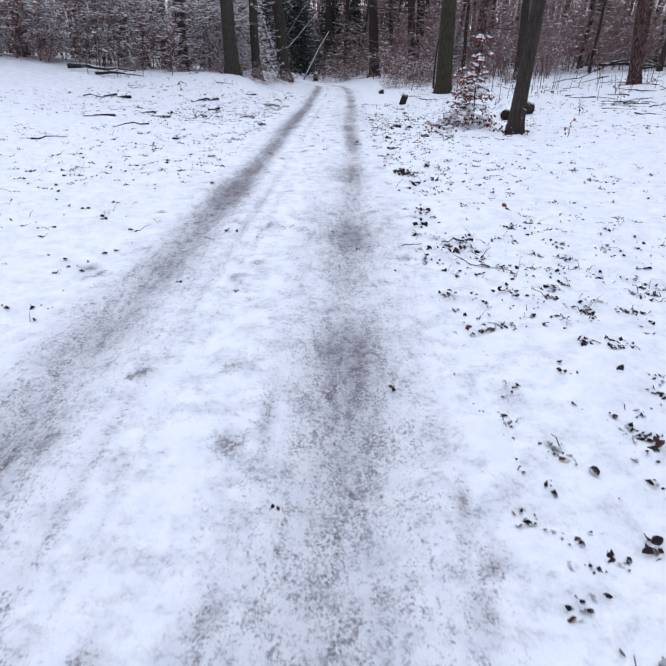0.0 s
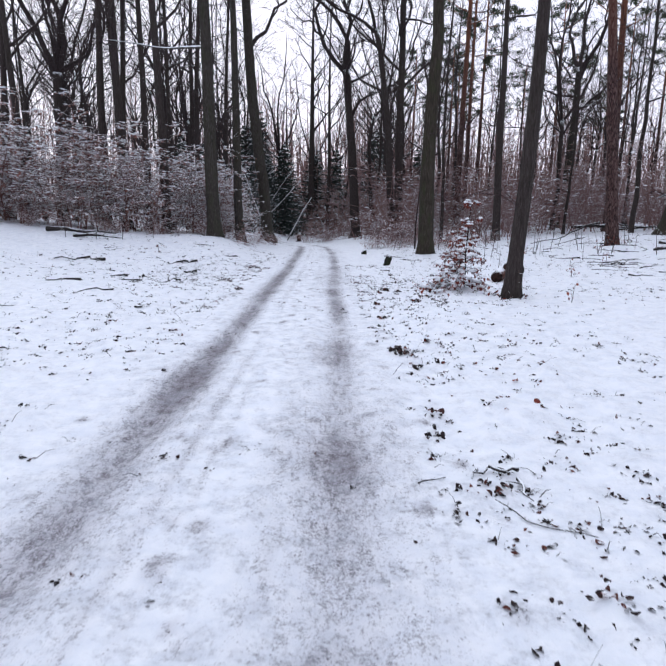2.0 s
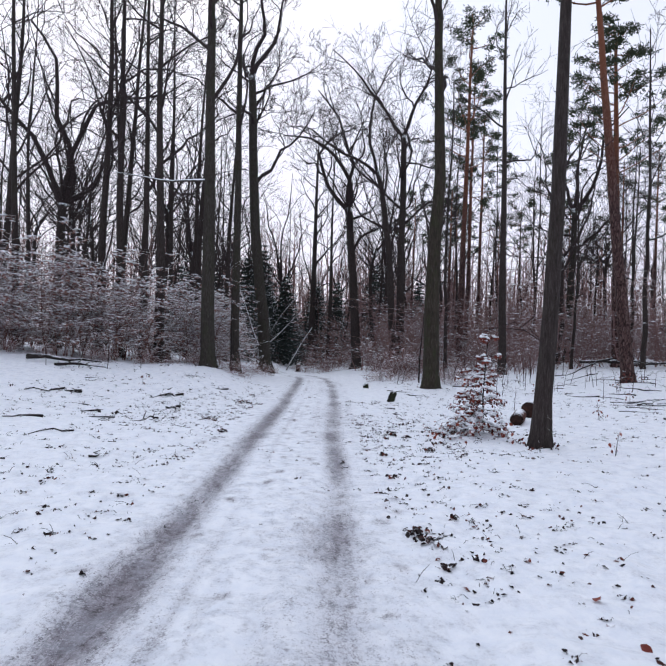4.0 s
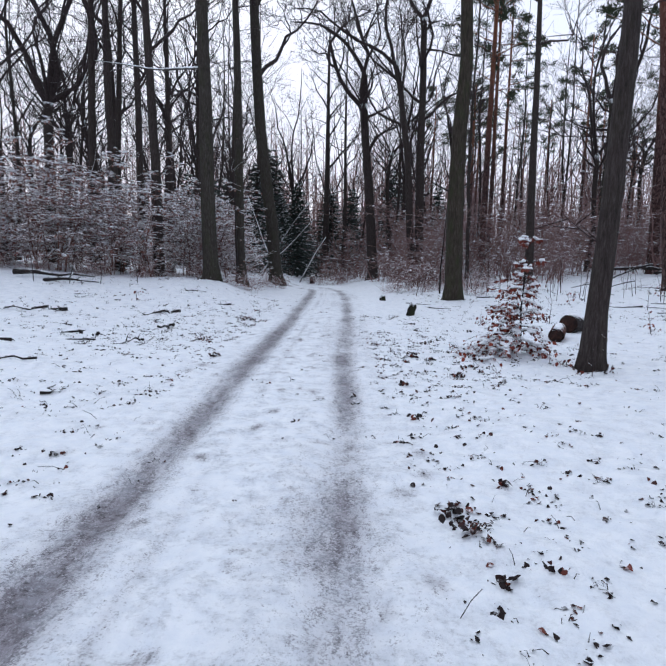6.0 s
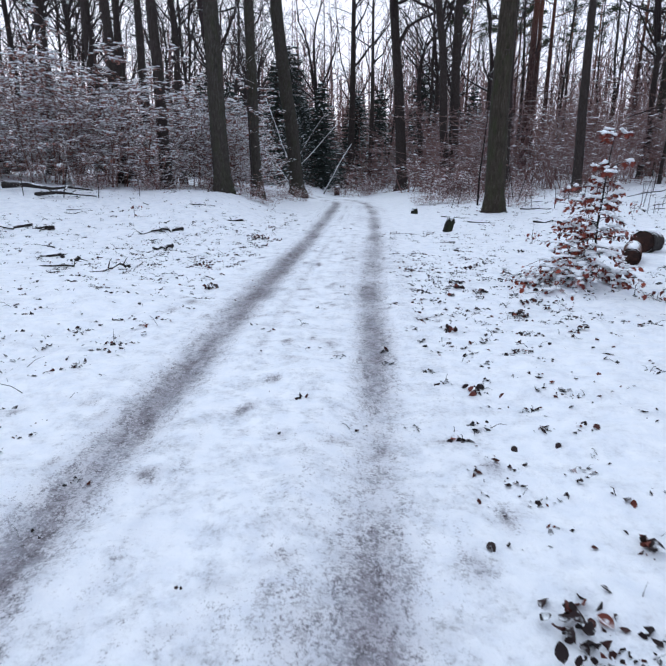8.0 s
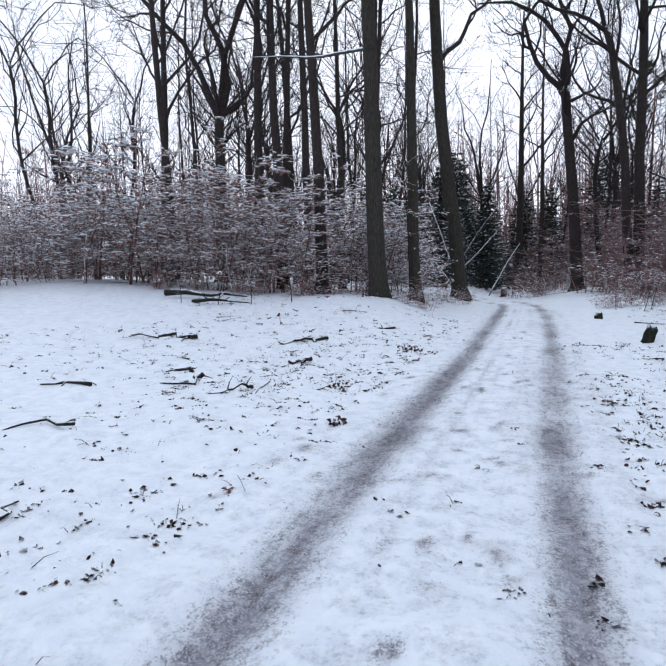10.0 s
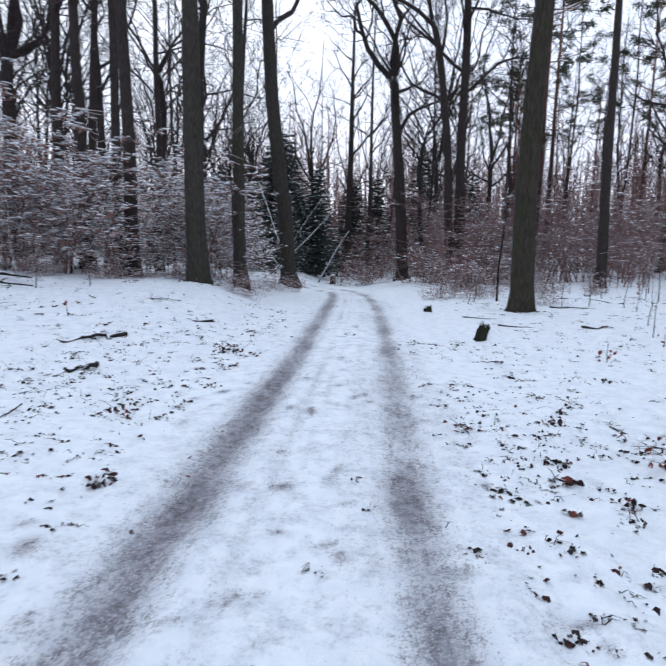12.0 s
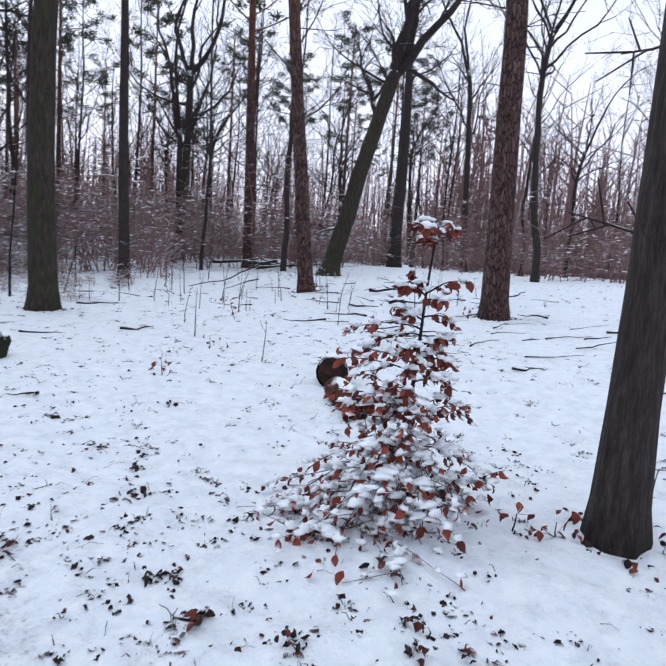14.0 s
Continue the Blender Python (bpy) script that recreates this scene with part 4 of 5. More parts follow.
def leaf_clump(x, y, count, spread, size):
    """A little heap of dark wet leaves poking out of the snow."""
    thing = new("leaf_clump")
    thing.location = on_snow(x, y)
    for _ in range(int(count * 1.5)):
        ob = new("leaf", R.choice(LEAVES))
        ob.parent = thing
        ob.location = (R.gauss(0, spread * 0.65), R.gauss(0, spread * 0.65), R.uniform(-0.005, 0.03))
        ob.rotation_euler = (R.gauss(0, 0.7), R.gauss(0, 0.6), R.uniform(0, 6.28))
        s = size * R.uniform(0.45, 1.0)
        ob.scale = (s, s, s * 1.3)
    return tagged(thing, "heap of dark wet leaves poking through snow", "leaves", "leaf heaps")


for x, y, count, spread, size in (
    (1.0, 9.65, 15, 0.09, 0.07), (1.05, 9.33, 12, 0.07, 0.07), (1.41, 10.07, 7, 0.03, 0.08), (1.08, 8.86, 9, 0.05, 0.07), (1.07, 13.42, 10, 0.06, 0.08),
    (1.95, 14.25, 11, 0.08, 0.08), (2.32, 13.5, 6, 0.07, 0.07), (0.93, 6.9, 10, 0.1, 0.065), (1.08, 5.95, 12, 0.1, 0.065), (0.98, 9.45, 8, 0.1, 0.06),
    (1.04, 11.72, 8, 0.07, 0.06), (0.99, 7.35, 8, 0.09, 0.06), (1.36, 8.95, 6, 0.06, 0.06), (1.43, 15.5, 8, 0.06, 0.09), (1.5, 15.95, 8, 0.07, 0.07), (1.81, 16.9, 7, 0.06, 0.07),
    (1.3, 14.95, 6, 0.05, 0.07), (2.1, 14.75, 8, 0.05, 0.06), (1.97, 19.15, 8, 0.05, 0.09), (-1.8, 20.15, 9, 0.16, 0.08), (-2.1, 17.1, 7, 0.12, 0.07), (-1.92, 20.6, 9, 0.18, 0.08), (-2.17, 16.85, 8, 0.1, 0.07),
    (-1.62, 15.2, 6, 0.08, 0.07), (1.25, 4.9, 9, 0.08, 0.06), (0.95, 4.3, 6, 0.06, 0.05), (1.42, 3.1, 6, 0.05, 0.06), (1.15, 2.55, 7, 0.05, 0.05), (-0.15, 2.7, 2, 0.03, 0.03), (0.36, 3.59, 2, 0.015, 0.045), (2.5, 15.3, 7, 0.1, 0.07), (3.55, 15.05, 6, 0.08, 0.06),
    (1.52, 15.92, 7, 0.08, 0.07), (1.66, 15.05, 9, 0.07, 0.06), (2.07, 17.48, 7, 0.06, 0.07), (2.24, 14.89, 6, 0.05, 0.06), (2.32, 14.64, 6, 0.05, 0.06), (4.09, 15.79, 8, 0.05, 0.07), (3.13, 19.04, 6, 0.08, 0.07), (-1.5, 19.9, 9, 0.15, 0.07), (-1.63, 19.05, 8, 0.14, 0.07), (-2.02, 20.34, 9, 0.16, 0.08), (-1.57, 15.08, 7, 0.07, 0.07), (-2.09, 16.76, 8, 0.12, 0.07), (-1.9, 22.0, 10, 0.3, 0.07), (-1.7, 24.0, 10, 0.35, 0.07)):
    leaf_clump(x, y, count, spread, size)

for x, y, r in ((4.62, 28.2, 0.5), (3.95, 14.7, 0.28), (-4.1, 26.9, 0.42), (-3.36, 28.8, 0.32), (12.5, 28.3, 0.4), (12.1, 21.0, 0.45)):
    for k in range(5):
        a = k * 1.26 + R.uniform(-0.4, 0.4)
        leaf_clump(x + math.cos(a) * r, y + math.sin(a) * r, 7, 0.12, 0.08)

for _ in range(230):
    x = R.uniform(0.75, 2.9) if R.random() < 0.75 else R.uniform(-3.4, -1.75)
    tagged(loose_leaf(x, R.uniform(2.2, 18.5), R.uniform(0.025, 0.06), 0.004), "single withered brown leaf lying on snow", "leaf", "fallen leaves")


def litter():
    """Leaf bits and stalks that nobody could count."""
    rng = np.random.RandomState(3)
    spots_x, spots_y, reach = [], [], []
    for x0, x1, y0, y1, per in ((0.75, 2.6, 1.5, 22, 50.0), (2.6, 9.5, 1.5, 32, 20.0), (-9.5, -1.6, 1.5, 26, 20.0), (-1.6, 0.75, 4.5, 30, 3.0), (9.5, 22, 10, 40, 5.0), (-4.2, -1.55, 9, 24, 26.0)):
        n = int((x1 - x0) * (y1 - y0) * per)
        xx, yy = rng.uniform(x0, x1, n), rng.uniform(y0, y1, n)
        keep = rough_field(xx, yy, 1.3) + 0.5 * rough_field(xx, yy, 4.0) > rng.uniform(0.25, 1.15, n)
        spots_x += list(xx[keep])
        spots_y += list(yy[keep])
    leaf_x, leaf_y = [], []
    for x, y in zip(spots_x, spots_y):
        for _ in range(rng.choice((1, 1, 2, 4, 7, 12))):
            leaf_x.append(x + rng.normal(0, 0.032))
            leaf_y.append(y + rng.normal(0, 0.032))
    leaf_z = surface(np.array(leaf_x), np.array(leaf_y))
    g, stalks = Geo(), Geo()
    for x, y, z in zip(leaf_x, leaf_y, leaf_z):
        a, tilt = rng.uniform(0, 6.28), rng.normal(0, 0.35)
        d = Vector((math.cos(a), math.sin(a), tilt)).normalized()
        across = d.cross(Vector((rng.normal(0, 0.35), rng.normal(0, 0.35), 1))).normalized()
        ln = rng.choice((0.009, 0.012, 0.015, 0.019, 0.024, 0.03, 0.038, 0.05))
        p = Vector((x, y, z + 0.006))
        if rng.rand() < 0.9:
            b = len(g.v)
            w = rng.uniform(0.45, 0.9)
            n = d.cross(across)
            g.v.append(p + n * ln * 0.12)
            for k in range(5):
                q = rng.uniform(0.3, 0.65) * ln
                a = k * 1.257
                g.v.append(p + d * math.cos(a) * q + across * math.sin(a) * q * w + n * ln * rng.normal(0, 0.13))
            g.f += [(b, b + 1 + k, b + 1 + (k + 1) % 5) for k in range(5)]
        else:
            e = p + d * ln * rng.uniform(1.5, 4) + Vector((0, 0, rng.uniform(0, 0.03)))
            stalks.tube([p - Vector((0, 0, 0.01)), p.lerp(e, 0.5) + Vector((0, 0, 0.012)), e], (0.003, 0.0025, 0.002), 3, cap=False)
    tagged(new("leaf_litter", g.mesh("leaf_litter", M_LITTER, False)), "dark scattered bits of leaf poking through snow", "leaves", kind="stuff")
    tagged(new("stalk_litter", stalks.mesh("stalk_litter", M_DEADWOOD)), "thin dark stalks and twigs poking through snow", "twigs", kind="stuff")


litter()


def fallen_branch(points, r0, label, spurs=2):
    """A crooked dead branch lying on the snow, through points (x, y, height)."""
    r0 *= 0.88
    thing = new("fallen_branch")
    base = on_snow(points[0][0], points[0][1])
    thing.location = base
    line = []
    for (ax, ay, ah), (bx, by, bh) in zip(points, points[1:]):
        for k in range(4):
            u = k / 4
            line.append(on_snow(ax + (bx - ax) * u, ay + (by - ay) * u) + Vector((R.gauss(0, r0 * 1.5), R.gauss(0, r0 * 1.8), R.gauss(0, r0 * 0.5) + ah + (bh - ah) * u)) - base)
    x, y, hh = points[-1]
    line.append(on_snow(x, y) + Vector((0, 0, hh)) - base)
    g = Geo()
    g.tube(line, [max(0.003, r0 * (1 - 0.75 * i / (len(line) - 1)) * R.uniform(0.8, 1.15)) for i in range(len(line))], 7)
    part("stick", g, M_DEADWOOD, thing)
    for _ in range(spurs):
        q = R.choice(line[1:-1])
        t = Geo()
        t.tube(wander(R, q, Vector((R.gauss(0, 1), R.gauss(0, 1), R.uniform(0.0, 0.25))), r0 * R.uniform(3, 8), 3, 0.2, 0.0), taper(r0 * 0.45, r0 * 0.15, 4), 5)
        part("spur", t, M_DEADWOOD, thing)
    return tagged(thing, label, "branch", "fallen branches")


SNOWED = "crooked dark dead branch lying in snow"
for points, r0 in (
    (((-6.05, 20.0, 0.06), (-6.4, 19.85, 0.04), (-7.3, 19.6, 0.02)), 0.06), (((-3.62, 20.5, 0.04), (-3.8, 20.3, 0.03), (-4.3, 20.0, 0.0)), 0.05), (((-3.27, 18.78, 0.05), (-3.38, 18.55, 0.03), (-3.52, 18.25, 0.0)), 0.045),
    (((-3.1, 16.42, 0.05), (-3.22, 16.4, 0.05), (-3.48, 15.95, 0.0)), 0.028), (((-4.0, 16.75, 0.1), (-4.05, 16.6, 0.04), (-4.5, 16.5, 0.0)), 0.035), (((-3.05, 16.75, 0.05), (-3.0, 16.25, 0.0)), 0.015),
    (((-4.7, 17.6, 0.03), (-4.95, 17.3, 0.01)), 0.04), (((-5.2, 16.0, 0.05), (-5.9, 15.9, 0.02)), 0.04), (((-3.9, 14.3, 0.04), (-4.5, 14.0, 0.0)), 0.025), (((-2.6, 22.4, 0.03), (-3.3, 22.0, 0.0)), 0.03),
    (((1.28, 6.15, 0.03), (1.12, 6.22, 0.035), (0.98, 6.1, 0.0)), 0.016), (((1.24, 6.1, 0.03), (1.27, 5.85, 0.0)), 0.016), (((1.05, 5.85, 0.0), (1.2, 5.55, 0.01), (1.45, 5.45, 0.0)), 0.006), (((0.62, 6.0, 0.0), (0.82, 6.12, 0.008)), 0.006),
    (((1.52, 15.5, 0.012), (1.4, 15.54, 0.015), (1.28, 15.46, 0.0)), 0.014), (((1.72, 15.2, 0.01), (1.66, 15.02, 0.0)), 0.008), (((2.08, 19.9, 0.05), (1.8, 20.2, 0.0)), 0.02), (((4.84, 24.26, 0.04), (5.35, 24.2, 0.02)), 0.04),
    (((11.9, 24.3, 0.08), (12.9, 23.6, 0.04)), 0.06), (((10.9, 24.6, 0.05), (11.4, 24.0, 0.02)), 0.04), (((12.9, 30.5, 0.9), (11.6, 31.3, 0.35), (10.3, 32.0, 0.02)), 0.05), (((12.5, 31.0, 0.25), (11.0, 30.8, 0.02)), 0.035),
    (((15.5, 37.0, 0.5), (17.5, 36.0, 0.3)), 0.12), (((14.8, 38.0, 0.4), (17.2, 37.6, 0.5), (18.5, 36.8, 0.1)), 0.1), (((16.0, 36.0, 0.2), (18.8, 35.0, 0.3)), 0.09), (((5.6, 29.3, 0.03), (6.8, 28.9, 0.02)), 0.03),
    (((-9.5, 24.2, 0.15), (-7.2, 24.6, 0.08)), 0.09), (((-8.2, 23.6, 0.06), (-6.8, 23.9, 0.05)), 0.06), (((3.1, 24.8, 0.03), (3.8, 24.4, 0.02)), 0.025), (((2.6, 26.0, 0.03), (3.4, 26.2, 0.02)), 0.02), (((13.4, 26.4, 0.1), (14.6, 25.2, 0.05)), 0.07)):
    fallen_branch(points, r0, SNOWED)


for _ in range(55):
    x, y, a, ln = R.uniform(6.5, 17), R.uniform(20, 33), R.uniform(0, 3.14), R.uniform(0.4, 1.3)
    fallen_branch(((x, y, 0.02), (x + math.cos(a) * ln, y + math.sin(a) * ln, R.uniform(0.0, 0.12))), R.uniform(0.012, 0.03), "thin dark dead branch lying in snow")
for _ in range(26):
    x, y, a, ln = R.uniform(7.5, 12.5), R.uniform(16.8, 22), R.uniform(-0.9, -0.3), R.uniform(0.3, 1.1)
    fallen_branch(((x, y, 0.02), (x + math.cos(a) * ln, y + math.sin(a) * ln, R.uniform(0.0, 0.1))), R.uniform(0.01, 0.028), "thin dark dead branch lying in snow", 1)
for _ in range(14):
    x, y, a, ln = R.uniform(-9, -2.2), R.uniform(11, 24), R.uniform(0, 3.14), R.uniform(0.2, 0.6)
    fallen_branch(((x, y, 0.02), (x + math.cos(a) * ln, y + math.sin(a) * ln * 0.5, R.uniform(0.0, 0.05))), R.uniform(0.012, 0.028), "short dark dead branch lying in snow", 1)


def stump(x, y, radius, height, label, lean=0.0, material=None, cut=False):
    thing = new("tree_stump")
    thing.location = on_snow(x, y, 0.05)
    g = Geo()
    pts = [Vector((lean * z, 0, z)) for z in (0, height * 0.25, height * 0.6, height)]
    g.tube(pts, [radius * q for q in (1.3, 1.02, 0.95, 0.9)], 11)
    for k in range(11):
        g.v[33 + k].z += R.uniform(-0.42, 0.2) * height * (0.25 if cut else 1)
        for i in range(4):
            v = g.v[i * 11 + k]
            q = 1 + 0.2 * math.sin(k * 2.3 + i) + R.uniform(-0.12, 0.12)
            g.v[i * 11 + k] = Vector((pts[i].x + (v.x - pts[i].x) * q, v.y * q, v.z))
    part("body", g, material or M_STUMP, thing)
    c = Geo()
    c.lump(Vector((lean * height - radius * 0.1, 0, height * 0.98)), radius * 0.85, radius * 0.8, radius * 0.45, R)
    part("snow_cap", c, M_SNOW, thing, "cap of fresh snow")
    return tagged(thing, label, "stump")


stump(2.25, 22.5, 0.1, 0.36, "dark mossy broken stump with snow on top", 0.25)
stump(1.87, 27.35, 0.1, 0.2, "low dark stump almost buried in snow")
stump(-1.5, 48.8, 0.17, 0.62, "short dark post stump at the bend of the track", 0.05, M_OAK)


def log(x, y, radius, length, turn, tilt, label, wood):
    """A sawn length of trunk, with bark and cut faces."""
    thing = new("log")
    thing.location = on_snow(x, y) + Vector((0, 0, radius * 0.7))
    thing.rotation_euler = (0, tilt, turn)
    g = Geo()
    xs = (-length / 2, -length / 6, length / 6, length / 2)
    g.tube([Vector((q, R.gauss(0, 0.01), R.gauss(0, 0.01))) for q in xs], [radius * R.uniform(0.95, 1.05) for _ in xs], 16, cap=False)
    part("bark", g, wood, thing)
    for e in (-1, 1):
        c = Geo()
        c.tube([Vector((e * (length / 2 - 0.02), 0, 0)), Vector((e * (length / 2 + 0.004), 0, 0))], [radius * 0.93, radius * 0.91], 16)
        part("cut_face", c, M_CUT, thing, "weathered dark brown end grain")
    c = Geo()
    c.lump(Vector((0, 0, radius * 0.88)), length * 0.48, radius * 0.55, radius * 0.35, R)
    part("snow_cap", c, M_SNOW, thing, "strip of fresh snow")
    return tagged(thing, label, "log", "sawn logs")


log(5.3, 18.9, 0.2, 0.5, math.atan2(-5.6, -5.1), -0.12, "short sawn log with dark end leaning in snow", M_DEADWOOD)
log(4.62, 17.9, 0.14, 0.75, math.atan2(-4.6, -4.6) + 0.35, 0.08, "sawn log with orange-brown wood lying in snow", M_FRESH)


# ---- the young beech beside the way ----
def beech_sapling(x, y):
    thing = new("beech_sapling")
    thing.location = on_snow(x, y, 0.085)
    rng = random.Random(21)
    left = math.atan2(0.67, -0.74)
    near = math.atan2(-0.62, -0.79)
    stem = Geo()
    pts = [Vector((0, 0, -0.1)), Vector((0.02, 0, 0.35)), Vector((0.0, 0.01, 0.75)), Vector((0.015, -0.01, 1.15)), Vector((0.02, -0.03, 1.5)), Vector((0.05, -0.05, 1.92))]
    stem.tube(pts, taper(0.02, 0.006, 6), 7)
    part("stem", stem, M_DEADWOOD, thing)
    kinds = [leaf_mesh(M_SAPLEAF, rng, 1.0) for _ in range(5)]
    rest = Geo()
    made = 0

    def hang(p, b, size):
        nonlocal made
        d = Vector((math.cos(b) + rng.gauss(0, 0.5), math.sin(b) + rng.gauss(0, 0.5), rng.uniform(-2.2, -0.1))).normalized()
        if made < 300 and rng.random() < 0.5:
            ob = new("leaf", rng.choice(kinds))
            ob.parent = thing
            ob.location = p + d * size * 0.5
            ob.rotation_euler = d.to_track_quat("X", "Z").to_euler()
            ob.rotation_euler.rotate_axis("X", rng.gauss(0, 0.8))
            ob.scale = (size, size * 1.05, size)
            made += 1
        else:
            rest.leaf(p, d, d.cross(Vector((rng.gauss(0, 0.5), rng.gauss(0, 0.5), 1))).normalized(), size, size * 0.6, 0.2)

    def stem_at(z):
        for a, b in zip(pts, pts[1:]):
            if b.z >= z:
                return a.lerp(b, (z - a.z) / (b.z - a.z))
        return pts[-1]

    right = left + math.pi
    boughs = [(1.9, left, 0.16, 0.9), (1.88, right, 0.15, 0.6), (1.84, near, 0.14, 0.8), (1.8, left + 0.8, 0.12, 0.5), (1.53, left + 0.3, 0.16, 0.3),
              (1.46, right + 0.3, 0.3, 0.7), (1.44, left - 0.4, 0.24, 0.7), (1.4, near + 0.5, 0.2, 0.5), (1.3, right - 0.5, 0.24, 0.5), (1.22, left + 0.1, 0.5, 0.35), (1.18, left - 0.7, 0.42, 0.3),
              (1.1, right, 0.24, 0.6), (1.04, near, 0.3, 0.5), (0.98, left + 0.5, 0.5, 0.45), (0.92, left - 0.2, 0.55, 0.5), (0.86, right + 0.6, 0.36, 0.4), (0.8, near - 0.5, 0.42, 0.4), (0.74, left - 0.6, 0.6, 0.35)]
    for k in range(40):
        b = (left, near, left + 0.7, right, left + 1.1)[k % 5] + rng.gauss(0, 0.5)
        z = rng.uniform(0.05, 0.5)
        boughs.append((z, b, rng.uniform(0.5, 1.04 - 0.55 * z) * (0.6 if k % 5 == 3 else 1.0), rng.uniform(0.1, 0.7)))
    for k in range(14):
        b = (left, near, left + 0.7, right)[k % 4] + rng.gauss(0, 0.4)
        boughs.append((rng.uniform(0.5, 0.8), b, rng.uniform(0.28, 0.55), rng.uniform(0.2, 0.7)))
    for k in range(7):
        boughs.append((rng.uniform(0.05, 0.25), left + 0.85 + rng.gauss(0, 0.3), rng.uniform(0.85, 1.25), rng.uniform(0.05, 0.3)))
    for k in range(5):
        z = rng.uniform(0.85, 1.48)
        b = (left, right, near, left + 0.6, right - 0.5)[k % 5] + rng.gauss(0, 0.35)
        boughs.append((z, b, rng.uniform(0.6, 1.0) * (0.62 - 0.26 * z), rng.uniform(0.2, 0.7)))
    for z, b, length, rise in boughs:
        low = z < 0.5
        line = wander(rng, stem_at(z), Vector((math.cos(b), math.sin(b), rise)), length, 7, 0.13, -0.17 if low else -0.11)
        for p in line:
            p.z = max(p.z, 0.035)
        g = Geo()
        g.tube(line, taper(0.007, 0.0028, 8), 5)
        branch = part("branch", g, M_DEADWOOD, thing)
        sn = Geo()
        for i in range(2, 8):
            for _ in range(1 if low and i < 5 else 2):
                if rng.random() < (0.62 if low else 0.9):
                    hang(line[i] + Vector((rng.gauss(0, 0.02), rng.gauss(0, 0.02), 0)), b + rng.uniform(-1.2, 1.2), rng.uniform(0.05, 0.09))
            if rng.random() < (0.66 if low else 0.24):
                q = line[i].lerp(line[i - 1], rng.random())
                sn.lump(q + Vector((rng.gauss(0, 0.02), rng.gauss(0, 0.02), 0.012)), rng.uniform(0.022, 0.058) * (1.3 if low else 0.9), rng.uniform(0.018, 0.048) * (1.3 if low else 0.9), rng.uniform(0.012, 0.03), rng, 5, 8, 0.6)
                sn.lump(q + Vector((rng.gauss(0, 0.03), rng.gauss(0, 0.03), 0.008)), rng.uniform(0.015, 0.035), rng.uniform(0.012, 0.03), rng.uniform(0.01, 0.022), rng, 4, 7, 0.6)
            if i % 2 == 0:
                c = b + rng.choice((-1, 1)) * rng.uniform(0.6, 1.2)
                side = wander(rng, line[i], Vector((math.cos(c), math.sin(c), rng.uniform(-0.3, 0.5))), length * rng.uniform(0.2, 0.4), 3, 0.18, -0.08)
                g2 = Geo()
                g2.tube(side, taper(0.0035, 0.002, 4), 4)
                part("twig", g2, M_DEADWOOD, branch)
                for p in side[1:]:
                    p.z = max(p.z, 0.03)
                    if rng.random() < 0.85:
                        hang(p, c, rng.uniform(0.045, 0.09))
                    if rng.random() < (0.45 if low else 0.22):
                        sn.lump(p + Vector((0, 0, 0.01)), rng.uniform(0.02, 0.05), rng.uniform(0.018, 0.04), rng.uniform(0.012, 0.028), rng, 5, 7, 0.55)
        if sn.f:
            part("snow_clump", sn, M_SNOW, branch, "lumps of fresh snow on the leaves")
    if rest.f:
        tagged(part("foliage", rest, M_RUSSET, thing), kind="stuff")
    return tagged(thing, "young beech with russet leaves weighed down by snow", "sapling")


M_SAPLEAF = object_leaf_material("russet_leaf", [(0.0, (0.09, 0.02, 0.018)), (0.5, (0.2, 0.042, 0.03)), (1.0, (0.34, 0.08, 0.045))], True)
M_RUSSET = leaf_material("russet_foliage", [(0.0, (0.09, 0.02, 0.018)), (0.5, (0.2, 0.042, 0.03)), (1.0, (0.34, 0.08, 0.045))], 0.6, (0.8, 1.1))
beech_sapling(3.22, 15.82)


# ---- thin bare shoots that stand in the snow ----
def shoot(x, y, height, label="thin bare shoot standing in snow"):
    thing = new("shoot")
    thing.location = on_snow(x, y, 0.02)
    g = Geo()
    line = wander(R, Vector((0, 0, 0)), Vector((R.gauss(0, 0.1), R.gauss(0, 0.1), 1)), height, 5, 0.06, 0.02)
    g.tube(line, taper(0.006 + 0.006 * height, 0.003, 6), 5)
    part("stem", g, M_DEADWOOD, thing)
    for k in range(3 + int(height * 2)):
        q = R.choice(line[1:])
        b = R.uniform(0, 6.28)
        t = Geo()
        t.tube(wander(R, q, Vector((math.cos(b), math.sin(b), R.uniform(0.1, 0.8))), R.uniform(0.1, 0.3) * (0.4 + height), 3, 0.15, 0.0), (0.005, 0.004, 0.003, 0.002), 3, cap=False)
        part("twig", t, M_BUSHTWIG, thing)
    return tagged(thing, label, "shoot", "bare shoots")


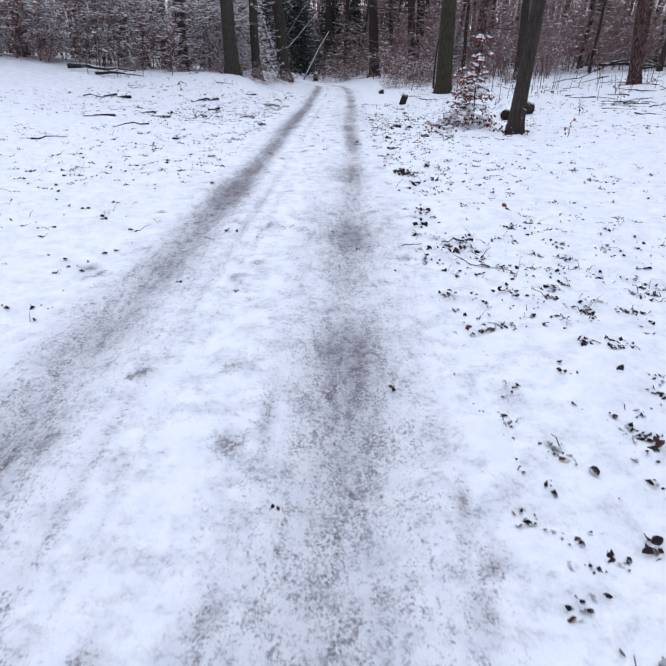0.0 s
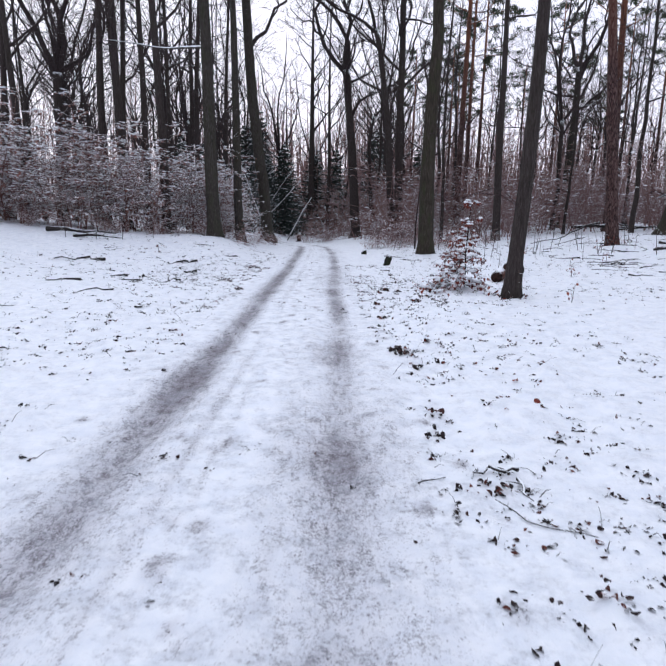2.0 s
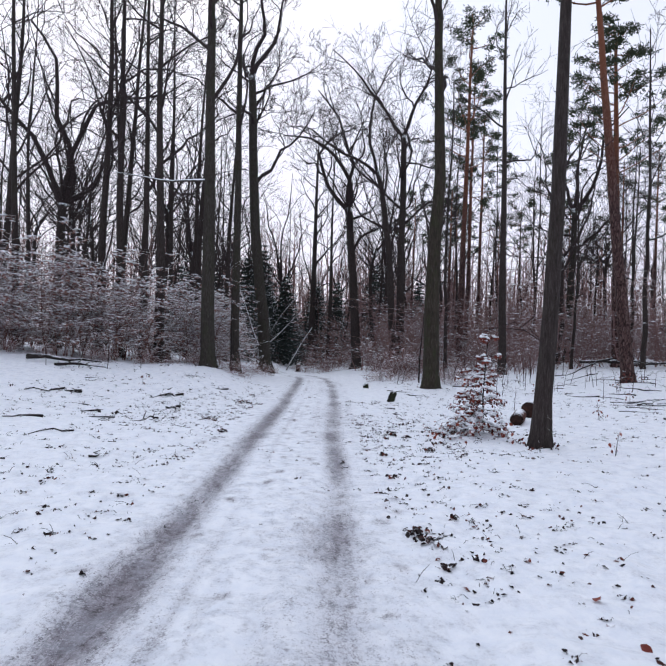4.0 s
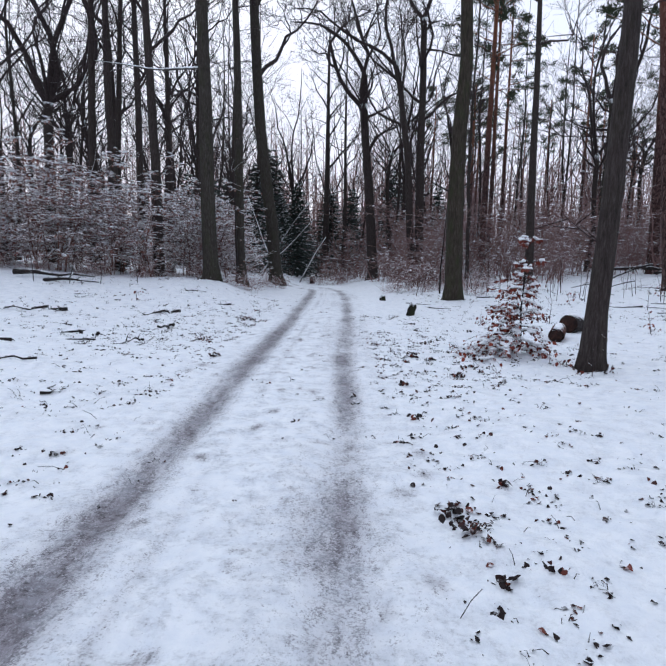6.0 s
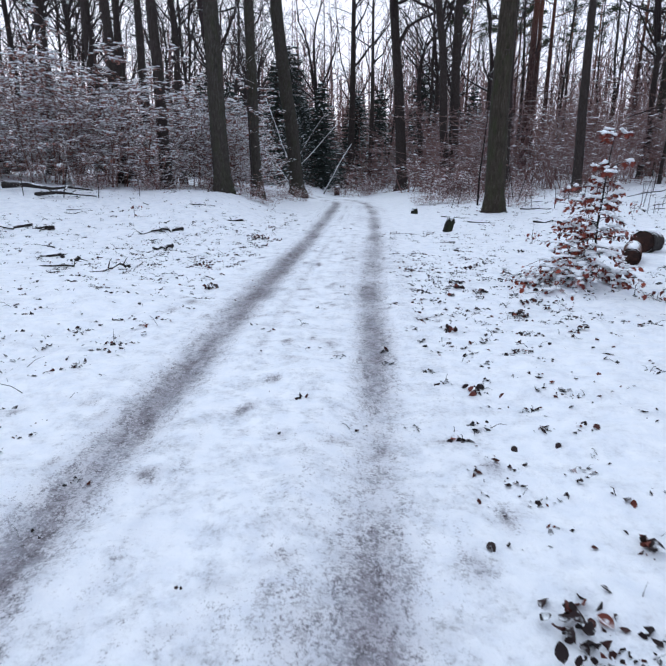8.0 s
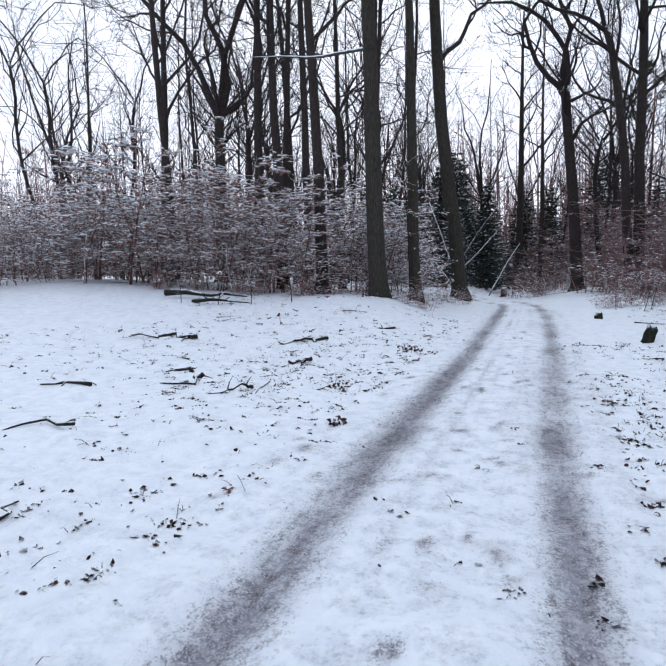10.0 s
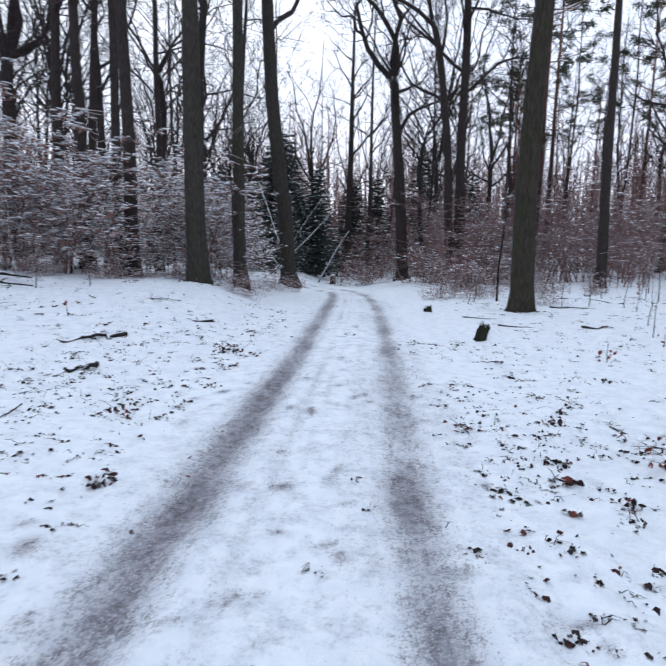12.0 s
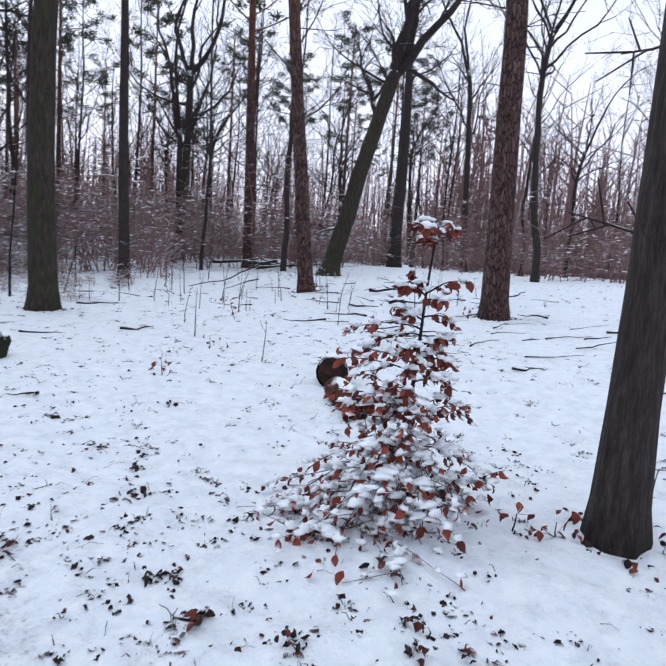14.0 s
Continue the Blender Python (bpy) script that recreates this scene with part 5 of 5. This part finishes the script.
for x, y, height in ((8.75, 27.2, 1.2), (8.2, 28.5, 0.9), (9.6, 27.6, 0.8), (7.6, 28.9, 1.3), (10.4, 26.8, 1.0), (6.9, 29.6, 1.6), (10.9, 27.6, 0.9), (4.54, 31.2, 5.5), (-3.38, 28.0, 5.0), (6.2, 32.0, 2.2), (5.6, 30.8, 1.4), (8.0, 31.5, 1.5), (9.2, 30.2, 1.7), (3.4, 30.0, 1.0),
                     (3.8, 31.2, 1.2), (2.9, 32.5, 1.4), (11.6, 29.8, 1.2), (4.0, 14.6, 0.5), (3.75, 14.2, 0.4), (-6.8, 24.0, 1.0), (-7.6, 23.7, 1.3), (-5.9, 24.6, 0.8), (-8.5, 23.4, 1.1), (5.4, 20.6, 0.6), (6.4, 33.5, 2.6), (7.3, 34.2, 2.2), (10.2, 33.0, 1.8), (12.0, 33.6, 2.0)):
    shoot(x, y, height)
for _ in range(42):
    x, y = R.uniform(5.5, 17), R.uniform(22.5, 34)
    shoot(x, y, R.uniform(0.35, 1.3))


# ---- dead stems leaning in the wood, white with snow on top ----
for x, y, dx, length in ((-4.3, 42.5, 0.5, 5.4), (-3.3, 43.0, -0.35, 5.6), (-4.7, 43.5, 0.75, 5.0), (-3.9, 44.0, -0.6, 4.6), (-2.4, 49.0, 0.3, 4.0)):
    thing = new("leaning_dead_stem")
    thing.location = foot(x, y, 0.1)
    g = Geo()
    g.tube(wander(R, Vector((0, 0, 0)), Vector((dx, R.gauss(0, 0.2), 0.9)), length, 6, 0.06, -0.03), taper(0.045, 0.02, 7), 8)
    part("stem", g, M_SNOWYSTEM, thing)
    tagged(thing, "leaning dead stem coated with snow", "dead stem", "leaning stems")


# ---- small beech sprigs with a few russet leaves ----
def sprig(x, y, height, leaves):
    thing = shoot(x, y, height, "small beech sprig with russet leaves in snow")
    thing.name = "beech_sprig"
    for _ in range(leaves):
        ob = new("leaf", R.choice(SPRIG_LEAVES))
        ob.parent = thing
        ob.location = (R.gauss(0, 0.1), R.gauss(0, 0.1), R.uniform(0.15, 1.0) * height)
        ob.rotation_euler = (R.gauss(0, 0.6), R.uniform(0.4, 1.4), R.uniform(0, 6.28))
        q = R.uniform(0.05, 0.09)
        ob.scale = (q, q, q)
    return tagged(thing, category="sprig", group="beech sprigs")


SPRIG_LEAVES = [leaf_mesh(M_SAPLEAF, R, 1.0) for _ in range(3)]
for x, y, height, leaves in ((3.71, 20.43, 0.3, 9), (8.79, 30.46, 0.7, 14), (5.2, 21.8, 0.25, 6), (7.4, 24.5, 0.4, 8), (-4.9, 21.5, 0.3, 7), (4.7, 13.6, 0.35, 8), (6.6, 18.2, 0.45, 10), (10.6, 25.4, 0.5, 10), (12.1, 27.9, 0.5, 16), (12.35, 27.75, 0.4, 14), (12.8, 27.9, 0.35, 10), (11.7, 20.6, 0.4, 10), (11.4, 21.2, 0.3, 8), (9.4, 22.2, 0.35, 8), (6.1, 30.4, 0.5, 9), (8.1, 26.1, 0.35, 7), (3.5, 15.15, 0.15, 8), (3.68, 14.95, 0.12, 6)):
    sprig(x, y, height, leaves)
for x, y, size in ((1.95, 8.29, 0.085), (1.95, 7.7, 0.075), (1.75, 9.0, 0.07), (-1.75, 13.2, 0.07)):
    ob = loose_leaf(x, y, size, 0.008)
    ob.data = R.choice(SPRIG_LEAVES)
    tagged(ob, "single russet leaf lying on snow", "leaf", "fallen leaves")
